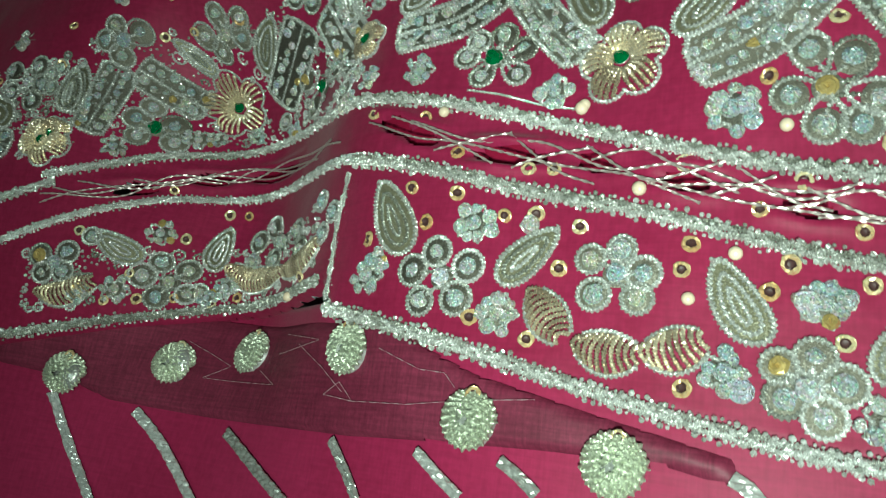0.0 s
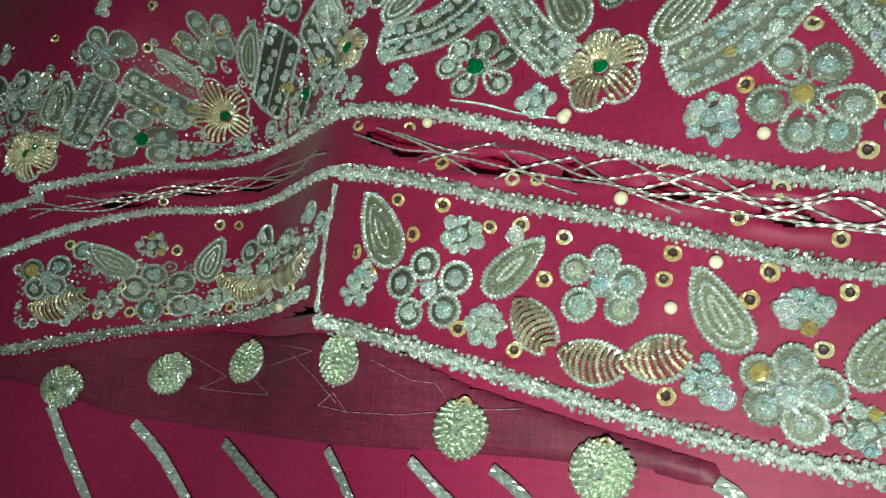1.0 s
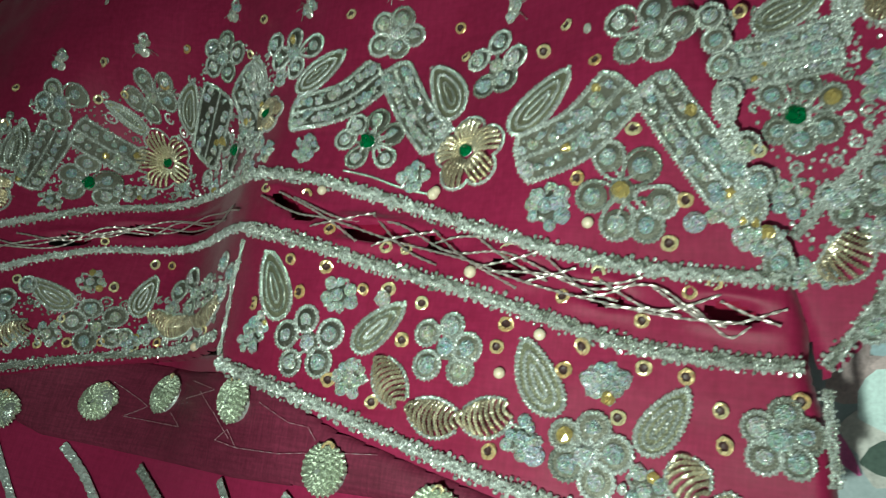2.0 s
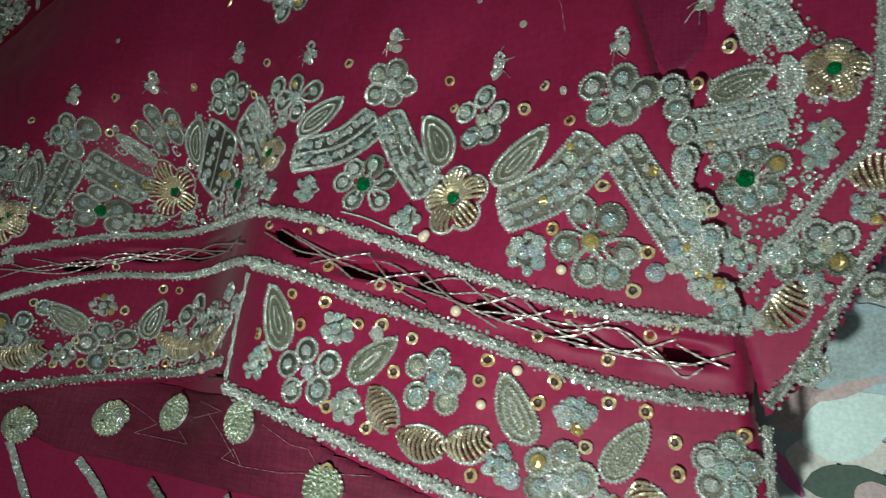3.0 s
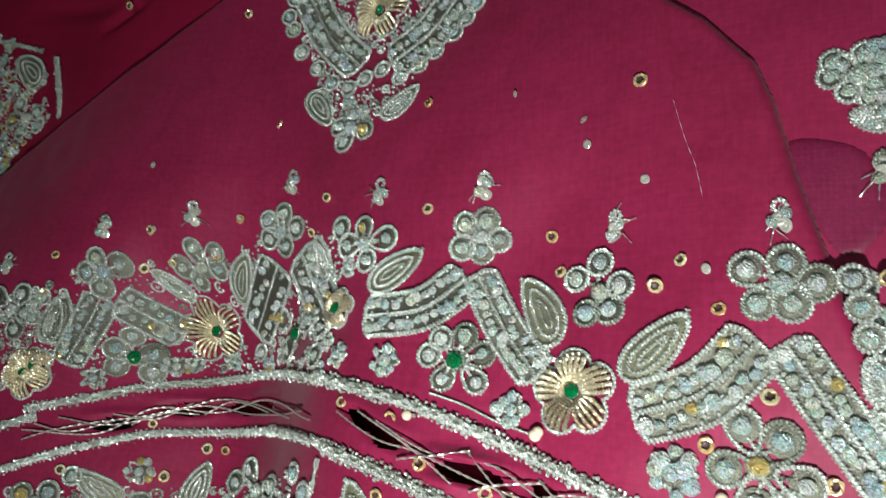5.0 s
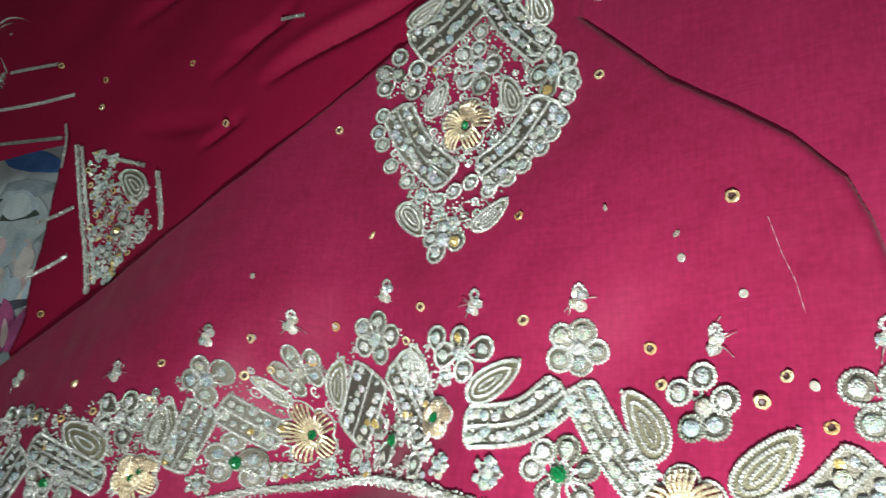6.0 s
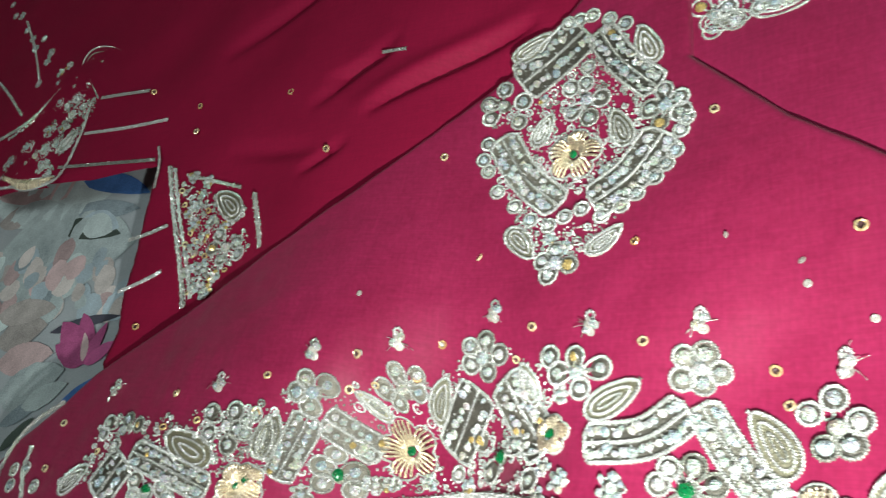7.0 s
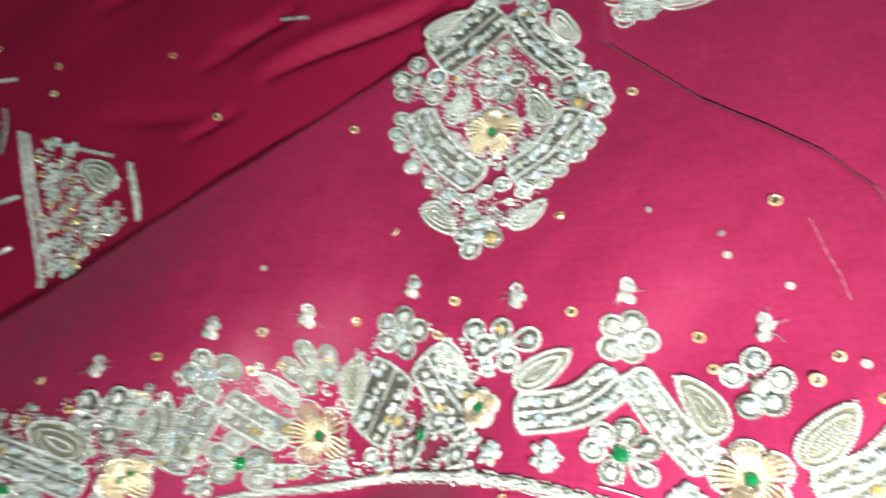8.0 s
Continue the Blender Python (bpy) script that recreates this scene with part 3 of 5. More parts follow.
def leaf(parent, x, y, angle, length, lift=0):
    """A corded leaf: pointed outline with a looping filling."""
    w = 0.235 * length
    ca, sa = math.cos(radians(angle)), math.sin(radians(angle))
    bend = random.uniform(-0.06, 0.06) * length

    def put(uv, off):
        uv = np.asarray(uv, float)
        q = np.c_[x + uv[:, 0] * ca - uv[:, 1] * sa, y + uv[:, 0] * sa + uv[:, 1] * ca]
        return on_cloth(q, lift + off)
    h = Heap()
    s = np.linspace(0, 2 * math.pi, max(40, int(length * 2.4 / 0.0005)), endpoint=False)
    u = 0.5 * length * np.cos(s)
    v = w * np.sin(s) * (1 - 0.28 * np.cos(s)) + bend * (u / (0.5 * length)) ** 2
    rope(h, put(np.c_[u, v], 0.8), 0.00078, closed=True)
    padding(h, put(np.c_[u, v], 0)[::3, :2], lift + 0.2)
    rope(h, put(np.c_[0.72 * u - 0.03 * length, 0.58 * v], 0.9), 0.00062, closed=True)
    rope(h, put(np.c_[0.44 * u - 0.05 * length, 0.2 * v], 0.9), 0.00056, closed=True)
    tail = np.array([[0.48 * length, bend], [0.56 * length, bend + 0.05 * length]])
    rope(h, put(curve_through(tail), 0.5), 0.0007)
    for q in (-0.32, -0.12, 0.1, 0.3):
        taken([(x + q * length * ca, y + q * length * sa)], w * (1.05 - abs(q)))
    return h.object("leaf_motif", [CORD, OLIVE], parent)


def loop(h, cx, cy, r, lift, open_to=None):
    """One cord loop round a stone, drawn out towards the flower's centre."""
    s = np.linspace(0, 2 * math.pi, max(18, int(6.3 * r / 0.0005)), endpoint=False)
    px, py = cx + r * np.cos(s), cy + r * np.sin(s)
    if open_to is not None:
        ox, oy = open_to
        d = math.hypot(ox - cx, oy - cy) + 1e-9
        k = np.clip(np.cos(s) * (ox - cx) / d + np.sin(s) * (oy - cy) / d, 0, 1) ** 3
        px, py = px + k * (ox - cx) * 0.28, py + k * (oy - cy) * 0.28
    rope(h, on_cloth(np.c_[px, py], lift + 0.85), 0.00068, closed=True)
    taken([(cx, cy)], r + 0.0009)


def flower(parent, x, y, tint, rings, lift=0):
    """Touching cord loops, each round a stone, about a middle stone."""
    h = Heap()
    gap = min(math.hypot(a - c, b - d) for i, (a, b) in enumerate(rings) for c, d in rings[:i])
    r = min(0.0040, max(0.0030, 0.00055 * gap))
    spots = [(x + dx * 0.00094, y + dy * 0.00094) for dx, dy in rings]
    for px, py in spots:
        loop(h, px, py, r * random.uniform(0.9, 1.1), lift, (x, y) if random.random() < 0.4 else None)
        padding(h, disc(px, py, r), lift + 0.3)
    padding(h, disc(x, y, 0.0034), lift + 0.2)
    for (px, py), (qx, qy) in zip(spots, spots[1:] + spots[:1]):
        if math.hypot(px - qx, py - qy) < 0.014:
            rope(h, laid([(px * 0.72 + x * 0.28, py * 0.72 + y * 0.28), ((px + qx) * 0.2 + x * 0.6, (py + qy) * 0.2 + y * 0.6), (qx * 0.72 + x * 0.28, qy * 0.72 + y * 0.28)], lift + 0.6), 0.0006)
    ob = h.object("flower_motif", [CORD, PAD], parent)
    for px, py in spots:
        set_on(STONE["clear" if random.random() > 0.06 else "topaz"], "rhinestone", ob, px, py, min(0.0024, r * random.uniform(0.52, 0.64)), lift + 0.7, 0.3)
    taken([(x, y)], 0.003)
    set_on(STONE[tint], "rhinestone", ob, x, y, 0.0025, lift + 0.9, label="green glass stone" if tint == "green" else "")
    return ob


def ring(parent, x, y, lift=0):
    h = Heap()
    loop(h, x, y, 0.0032, lift)
    padding(h, disc(x, y, 0.0032), lift + 0.3)
    ob = h.object("ring_motif", [CORD, PAD], parent)
    set_on(STONE["clear"], "rhinestone", ob, x, y, 0.0019, lift + 0.6)


def cluster(parent, x, y, size, count, lift=0):
    """A small blossom of touching stones on a cord knot."""
    h = Heap()
    a = np.linspace(0, 2 * math.pi, 40, endpoint=False)
    rr = size * 0.00062 * (1 + 0.3 * np.cos(5 * a))
    rope(h, on_cloth(np.c_[x + rr * np.cos(a), y + rr * np.sin(a)], lift + 0.4), 0.0006, closed=True)
    taken([(x, y)], size * 0.001)
    padding(h, disc(x, y, size * 0.0006), lift + 0.1)
    ob = h.object("stone_rosette", [CORD, PAD], parent)
    start = random.random() * 6.28
    for i in range(count - 1):
        b = start + i * 2 * math.pi / (count - 1)
        q, b = size * 0.00066 * random.uniform(0.72, 1.22), b + random.gauss(0, 0.16)
        set_on(STONE["clear" if random.random() > 0.08 else "topaz"], "rhinestone", ob, x + q * math.cos(b), y + q * math.sin(b), size * 0.00030 * random.uniform(0.7, 1.15), lift + 0.5, 0.4)
    # some middles are white stones, in place of bright glints
    set_on(STONE["white" if random.random() > 0.7 else "clear"], "rhinestone", ob, x, y, size * 0.00032, lift + 0.9, 0.2)


def bullion_flower(parent, x, y, size, lift=0):
    """A blossom of arched gold bullion bars round a green stone."""
    base = Heap()
    a = np.linspace(0, 2 * math.pi, 110, endpoint=False)
    start = random.random()
    rr = size * 0.001 * (0.72 + 0.34 * np.abs(np.cos(2.5 * (a - start))) ** 0.6)
    rope(base, on_cloth(np.c_[x + rr * np.cos(a), y + rr * np.sin(a)], lift + 0.5), 0.00062, closed=True)
    ob = base.object("bullion_flower", [CORD, PAD], parent)
    taken([(x, y)], size * 0.001)
    for i in range(5):
        b = start + i * 2 * math.pi / 5
        c, s = math.cos(b), math.sin(b)
        h = Heap()
        for j in (-2, -1, 0, 1, 2):
            w0, w1 = j * 0.0007, j * 0.0017 * size / 11
            r0, r1 = size * 0.00022, size * 0.001 * (0.97 - 0.035 * j * j)
            u = np.linspace(0, 1, 22)
            p = r0 + (r1 - r0) * u
            q = w0 + (w1 - w0) * np.sin(u * math.pi * 0.6)
            line = on_cloth(np.c_[x + p * c - q * s, y + p * s + q * c], lift + 0.5)
            line[:, 2] += 0.0022 * np.sin(math.pi * u) ** 0.8
            rope(h, line, 0.00078, pitch=0.0008, sides=6, ply=1)
        h.object("bullion_petal", [GOLD], ob, "rose gold coiled bullion petal")
    set_on(STONE["green"], "rhinestone", ob, x, y, 0.0019, lift + 1.6, label="dark green glass stone")


def swag(parent, pts, lift=0):
    """A crescent of short gold bullion bars."""
    line = curve_through(pts, 0.0015)
    n = len(line)
    edge = Heap()
    t = np.gradient(line, axis=0)
    t /= np.hypot(t[:, 0], t[:, 1])[:, None]
    nrm = np.c_[-t[:, 1], t[:, 0]]
    half = 0.0045 * np.sin(np.linspace(0.35, math.pi - 0.35, n)) ** 0.8
    for e in (-1, 1):
        rope(edge, on_cloth(curve_through(line + e * nrm * (half + 0.0006)[:, None]), lift + 0.5), 0.00065)
    ob = edge.object("bullion_swag", [CORD], parent)
    taken(line, 0.005)
    for p, q, w in zip(line, nrm, half):
        h = Heap()
        u = np.linspace(-1, 1, 12)
        bar = on_cloth(p + q * (u * w)[:, None] + np.c_[-q[1], q[0]] * (0.0008 * (1 - u[:, None] ** 2)), lift + 0.5)
        bar[:, 2] += 0.0018 * (1 - u * u)
        rope(h, bar, 0.00066, pitch=0.0008, ply=1)
        h.object("bullion_bar", [GOLD], ob)


def stone_band(parent, pts, wide, lift=0):
    """Two rows of stones, set close and uneven, between three cords on a couched ground."""
    line = curve_through(pts, 0.0005)
    t = np.gradient(line, axis=0)
    t /= np.hypot(t[:, 0], t[:, 1])[:, None]
    nrm = np.c_[-t[:, 1], t[:, 0]]
    h = Heap()
    out = wide * 0.5 * np.clip(np.sin(np.linspace(0.12, math.pi - 0.12, len(line))) * 4, 0, 1)
    rims = [line + nrm * out[:, None], line - nrm * out[:, None]]
    rope(h, on_cloth(np.vstack([rims[0], rims[1][::-1]]), lift + 1.0), 0.00088, closed=True)
    rope(h, on_cloth(line, lift + 1.1), 0.00082)
    n = len(line)
    strip = on_cloth(np.vstack(rims), lift + 0.5)
    h.add(strip, [(i, i + 1, n + i + 1, n + i) for i in range(n - 1)], 1)
    taken(line[::6], wide * 0.55)
    ob = h.object("stone_band", [CORD, PAD], parent)
    r = min(0.0019, wide * 0.155)
    gap = r * 1.55
    for e in (-1, 1):
        row = line + e * nrm * (wide * 0.255)
        far = np.r_[0, np.cumsum(np.hypot(*(row[1:] - row[:-1]).T))]
        for d in np.arange(gap * 0.8, far[-1] - gap * 0.5, gap):
            i = min(int(np.searchsorted(far, d + random.gauss(0, 0.0004))), len(row) - 1)
            x, y = row[i] + nrm[i] * random.gauss(0, wide * 0.05)
            # the share of white stones imitates white glints along the band
            set_on(STONE[random.choices(("clear", "white", "topaz"), (0.77, 0.20, 0.03))[0]], "rhinestone", ob, x, y, r * random.uniform(0.65, 1.15), lift + 0.7 + random.uniform(0, 0.5), 0.45)
    beads = Heap()
    for q in range(int(len(line) * 0.9)):
        i = random.randrange(3, len(line) - 3)
        x, y = line[i] + nrm[i] * random.uniform(-0.86, 0.86) * out[i]
        b = random.uniform(0.0003, 0.00065)
        turn = np.array(Euler((random.random() * 3, random.random() * 3, random.random() * 3)).to_matrix())
        beads.add((BALL_V - (0, 0, 0.75)) @ turn * b + (x, y, float(height(x, y)) + lift * 0.001 + 0.0006 + b), BALL_F)
    tagged(beads.object("bead_filling", [EDGE_BEAD], ob, "tiny glass seed beads between the stones"), "tiny glass seed beads between the stones", "", "", "stuff")


SEWN = []


def sequin(parent, x, y, r, lift=0):
    """A cupped gold sequin; none is sewn on top of another."""
    if any(math.hypot(x - a, y - b) < 0.0042 for a, b in SEWN):
        return
    SEWN.append((x, y))
    taken([(x, y)], 0.003)
    set_on(CUP, "sequin", parent, x, y, r * 0.001, lift + 0.4, 0.22, 1.0, "gold sequin ring with a bead")


def pearl(parent, x, y, lift=0):
    taken([(x, y)], 0.003)
    set_on(BEAD, "pearl", parent, x, y, 0.0017, lift + 0.1, 0.1, 1.0, "blush pearl bead")


# extra white stone put where a specular flare shows
def glint_stone(parent, x, y, lift=0):
    set_on(STONE["white"], "rhinestone", parent, x, y, 0.0026, lift + 0.3)


def sprig(parent, x, y, lift=0):
    """A tiny tuft of clear sequins with loose thread ends."""
    h = Heap()
    for i in range(5):
        a = random.random() * 6.28
        l = random.uniform(0.003, 0.008)
        pts = [(x, y), (x + l * 0.5 * math.cos(a) + random.gauss(0, 0.0008), y + l * 0.5 * math.sin(a)), (x + l * math.cos(a), y + l * math.sin(a))]
        rope(h, laid(pts, lift + 0.8, 0.0008, random.uniform(0.0004, 0.0016)), 0.00016, pitch=0.004, sides=4)
    loop(h, x, y + 0.0035, 0.0016, lift)
    ob = h.object("sequin_sprig", [CORD], parent)
    for i in range(4):
        a, q = i * 1.57 + random.random(), 0.0017
        set_on(DISC if i % 2 else STONE["clear"], "clear_sequin", ob, x + q * math.cos(a), y + 1.4 * q * math.sin(a), 0.0019, lift + 0.6, 0.5)
    set_on(DISC, "clear_sequin", ob, x, y, 0.002, lift + 1.2, 0.5)


def trim(parent, pts, wide, lift=0):
    """A border braid: two cords side by side, edged with small beads."""
    k = wide / 2.6
    line = curve_through(pts, 0.0005)
    t = np.gradient(line, axis=0)
    t /= np.hypot(t[:, 0], t[:, 1])[:, None] + 1e-12
    nrm = np.c_[-t[:, 1], t[:, 0]]
    h = Heap()
    s = np.arange(len(line)) * 0.0005
    wave = 0.00025 * np.sin(s * 900)[:, None] * nrm
    for e, r in ((-0.8, 0.0009), (0.8, 0.0009), (0.0, 0.0008)):
        rope(h, on_cloth(line + nrm * e * k * 0.001 + wave * (1 if e else -3), lift + (0.9 if e else 1.4)), r * k * 1.06, pitch=0.0008)
    taken(line[::4], 0.0035 * k)
    ob = h.object("border_braid", [TRIM_MAT], parent)
    beads = Heap()
    for e in (-1, 1, 0.35, -0.35):
        row = on_cloth(line + nrm * e * k * 0.002, lift + (0.4 if abs(e) == 1 else 1.6))
        i = 1.0
        while i < len(row) - 1:
            j = int(i)
            r = 0.0007 * k * random.uniform(0.6, 1.2)
            off = nrm[j] * random.gauss(0, 0.00032)
            turn = np.array(Euler((random.random() * 3, random.random() * 3, random.random() * 3)).to_matrix())
            beads.add((BALL_V - (0, 0, 0.75)) @ turn * r + row[j] + (off[0], off[1], r * 0.7), BALL_F)
            i += random.uniform(2.2, 4.4) if abs(e) == 1 else random.uniform(7.0, 24.0)
    b = beads.object("bead_edging", [EDGE_BEAD], ob, "small clear glass edge beads")
    b["kind"] = "stuff"


def seed_filling(parent, region, share, lift=0):
    """Small beads and cord knots that fill the ground between the motifs."""
    p = np.asarray(region, float)
    lo, hi = p.min(0), p.max(0)
    done = np.array([q for q in SPOTS if lo[0] - 0.02 < q[0] < hi[0] + 0.02 and lo[1] - 0.02 < q[1] < hi[1] + 0.02] or [(9, 9, 0)])
    count = int((hi[0] - lo[0]) * (hi[1] - lo[1]) / 0.7e-6)
    x, y = np.random.uniform(lo[0], hi[0], count), np.random.uniform(lo[1], hi[1], count)
    ok = inside_distance(x, y, p)[0] > 0.005
    beads, own = Heap(), []
    for a, b in zip(x[ok], y[ok]):
        if random.random() > share:
            continue
        curl = random.random() < 0.55
        r = random.uniform(0.0009, 0.0019) if curl else random.uniform(0.0005, 0.0008)
        gap = np.hypot(done[:, 0] - a, done[:, 1] - b) - done[:, 2] * 0.95
        if gap.min() < r * 0.45 or gap.min() > 0.0030:
            continue
        if own and (np.hypot(*(np.array(own)[:, :2] - (a, b)).T) < np.array(own)[:, 2] + r + 0.0002).any():
            continue
        own.append((a, b, r))
        if curl:
            t = np.linspace(0, random.uniform(4.5, 6.2), 12) + random.random() * 6
            rope(beads, on_cloth(np.c_[a + r * np.cos(t), b + r * np.sin(t)], lift + 0.6), 0.00055, 1)
            r = r * 0.5
        turn = np.array(Euler((random.random() * 3, random.random() * 3, random.random() * 3)).to_matrix())
        beads.add((BALL_V - (0, 0, 0.75)) @ turn * r + (a, b, float(height(a, b)) + lift * 0.001 + r * 0.6), BALL_F, int(random.random() > 0.6))
    if own:
        b = beads.object("seed_filling", [EDGE_BEAD, CORD], parent, "filling of tiny silver and glass seed beads")
        b["kind"] = "stuff"


def single_cord(parent, pts, r, lift=0):
    h = Heap()
    rope(h, laid(pts, lift + 0.8), r * 0.001)
    h.object("cord", [CORD], parent)


def ribbon(parent, pts, wide, lift=0):
    """A crinkled silver ribbon, sewn flat."""
    line = curve_through(pts, 0.0011)
    t = np.gradient(line, axis=0)
    t /= np.hypot(t[:, 0], t[:, 1])[:, None]
    nrm = np.c_[-t[:, 1], t[:, 0]]
    rows = [(-1, 0.0), (-0.95, 0.5), (-0.4, 0.8), (0.1, 0.6), (0.5, 0.85), (0.95, 0.5), (1, 0.0)]
    v = []
    for p, q in zip(line, nrm):
        for e, z in rows:
            w = e * wide * 0.0005 * random.uniform(0.93, 1.07)
            v.append((p[0] + q[0] * w, p[1] + q[1] * w, lift + 0.9 + z * random.uniform(0.0, 1.3)))
    v = np.array(v)
    v[:, 2] = height(v[:, 0], v[:, 1]) + v[:, 2] * 0.001
    k = len(rows)
    h = Heap()
    h.add(v, [(i * k + j, i * k + j + 1, i * k + k + j + 1, i * k + k + j) for i in range(len(line) - 1) for j in range(k - 1)])
    h.object("silver_ribbon", [SILVER], parent, "crinkled silver ribbon")


def stitch(parent, pts, lift=0):
    h = Heap()
    line = np.vstack([curve_through([a, b], 0.002) for a, b in zip(pts, pts[1:])])
    rope(h, on_cloth(line, lift + 0.3), 0.00008, pitch=0.004, sides=4)
    h.object("loose_stitch", [THREAD], parent, "pale loose sewing thread")


def lattice_thread(parent, pts):
    """A silver thread drawn across the open-work strip."""
    h = Heap()
    line = laid(pts, 1.8, 0.0008)
    line[:, 2] += 0.0006 * np.sin(np.arange(len(line)) * 0.13)
    rope(h, line, 0.00036, pitch=0.003)
    h.object("lattice_thread", [LATTICE], parent, "silver thread over the open-work strip")


def button(parent, x, y, lift=0):
    """A domed button wound with beaded cord."""
    h = Heap()
    r = 0.0068
    s = np.linspace(0, 1, 260)
    rad, a = r * np.sqrt(1 - s * 0.995), s * 2 * math.pi * 5.5
    flat = on_cloth([(x, y)], lift)[0]
    n = slope(x, y)
    line = np.c_[x + rad * np.cos(a), y + rad * np.sin(a), np.zeros(260)]
    line[:, 2] = flat[2] - (line[:, 0] - x) * n.x / n.z - (line[:, 1] - y) * n.y / n.z + 0.0012 + 0.0035 * (1 - (rad / r) ** 2)
    rope(h, line, 0.0011, pitch=0.0017)
    ob = h.object("button", [BUTTON], parent, "round button wound with silver cord")
    set_on(CUP, "sequin", ob, x + 0.001, y + 0.0062, 0.0018, lift + 2.0, 0.3)
    core = Heap()
    v, f = lathe([(r, 0.0), (r, 0.001), (r * 0.8, 0.0025), (r * 0.45, 0.0038), (r * 0.1, 0.0042)], 16)
    core.add(np.array(v) + flat + (0, 0, -0.0004), f)
    core.object("button_core", [SILVER], ob, smooth=True)


LATTICE = material("silver_thread", (0.55, 0.47, 0.45), 0.35, metal=0.6, vary=0.2)
EDGE_BEAD = material("glass_edge_bead", (0.42, 0.44, 0.34), 0.15, metal=0.6, coat=1.0, vary=0.45, second=(0.85, 0.85, 0.76), bump=0.0, per="island")

trim(skirt, [(-0.0450, -0.0098), (-0.0134, -0.0149), (0.0193, -0.0232), (0.0502, -0.0327), (0.0759, -0.0389), (0.0982, -0.0415), (0.1259, -0.0425)], 2.6)
trim(skirt, [(-0.0450, -0.0098), (-0.0939, -0.0054), (-0.1328, -0.0139), (-0.1578, -0.0255), (-0.1784, -0.0333)], 2.2)
trim(skirt, [(-0.1731, -0.0352), (-0.1950, -0.0442), (-0.2299, -0.0548)], 2.2)
trim(skirt, [(-0.0415, -0.0309), (-0.0167, -0.0359), (0.0140, -0.0432), (0.0434, -0.0492), (0.0694, -0.0559), (0.0922, -0.0611), (0.1128, -0.0624), (0.1291, -0.0621)], 2.6)
trim(skirt, [(-0.0418, -0.0299), (-0.0846, -0.0268), (-0.1273, -0.0324), (-0.1473, -0.0405), (-0.1732, -0.0526), (-0.1922, -0.0622)], 2.0)
trim(skirt, [(-0.0440, -0.0763), (-0.0123, -0.0826), (0.0135, -0.0879), (0.0356, -0.0930), (0.0551, -0.0970), (0.0724, -0.1001), (0.0882, -0.1020), (0.1027, -0.1031)], 2.6)
trim(skirt, [(-0.0508, -0.0667), (-0.1025, -0.0727), (-0.1332, -0.0811), (-0.1645, -0.0905), (-0.1943, -0.0985)], 2.3)
trim(skirt, [(-0.0427, -0.0347), (-0.0439, -0.0448), (-0.0450, -0.0520), (-0.0443, -0.0631), (-0.0442, -0.0739)], 1.1)
single_cord(skirt, [(-0.0058, -0.0112), (0.0051, -0.0135), (0.0160, -0.0172), (0.0266, -0.0197)], 0.4)
trim(side, [(0.1258, -0.0315), (0.1361, -0.0186), (0.1480, -0.0025), (0.1551, 0.0061), (0.1576, 0.0208), (0.1585, 0.0484)], 2.2, lift=-4)
trim(side, [(0.1329, -0.0612), (0.1419, -0.0482), (0.1495, -0.0328), (0.1570, -0.0185), (0.1655, -0.0072)], 2.2, lift=-4)
trim(skirt, [(0.1334, -0.0667), (0.1346, -0.0769), (0.1357, -0.0874)], 1.6)
trim(back, [(-0.3281, 0.1669), (-0.3037, 0.1233), (-0.2682, 0.0684)], 2.0, lift=-5)
trim(back, [(-0.2422, 0.1369), (-0.2323, 0.1180), (-0.2234, 0.1013)], 2.0, lift=-5)
trim(back, [(-0.3074, 0.1581), (-0.2818, 0.1509), (-0.2557, 0.1432)], 1.4, lift=-5)
trim(back, [(-0.5801, 0.2195), (-0.5300, 0.2374), (-0.5017, 0.2635)], 1.8, lift=-5)
trim(back, [(-0.6185, 0.3643), (-0.5737, 0.3169), (-0.5417, 0.2764)], 1.4, lift=-5)
trim(back, [(-0.6438, 0.3111), (-0.5918, 0.2780), (-0.5482, 0.2462)], 1.4, lift=-5)
single_cord(back, [(-0.4862, 0.2869), (-0.4596, 0.2590), (-0.4436, 0.2426)], 0.7, lift=-5)
trim(back, [(-0.5455, 0.1740), (-0.4975, 0.1726), (-0.4550, 0.1734), (-0.4468, 0.2053), (-0.4498, 0.2412)], 1.4, lift=-5)
trim(skirt, [(-0.3221, 0.0103), (-0.3426, -0.0033), (-0.3519, -0.0189), (-0.3530, -0.0371)], 1.6)
trim(skirt, [(-0.3331, -0.0145), (-0.3313, -0.0264), (-0.3222, -0.0404)], 1.6)
ribbon(lower, [(-0.1586, -0.1107), (-0.1458, -0.1272), (-0.1286, -0.1457)], 3.4, lift=-5)
ribbon(lower, [(-0.1257, -0.1124), (-0.1092, -0.1229), (-0.0887, -0.1382)], 3.4, lift=-5)
ribbon(lower, [(-0.0858, -0.1145), (-0.0681, -0.1232), (-0.0509, -0.1316)], 3.4, lift=-5)
ribbon(lower, [(-0.0370, -0.1123), (-0.0297, -0.1201), (-0.0243, -0.1269)], 3.0, lift=-5)
ribbon(lower, [(-0.0070, -0.1121), (0.0008, -0.1175), (0.0070, -0.1214)], 3.0, lift=-5)
ribbon(lower, [(0.0167, -0.1114), (0.0222, -0.1146), (0.0267, -0.1179)], 3.0, lift=-5)
ribbon(lower, [(0.0683, -0.1078), (0.0717, -0.1097), (0.0751, -0.1132)], 3.4, lift=-5)
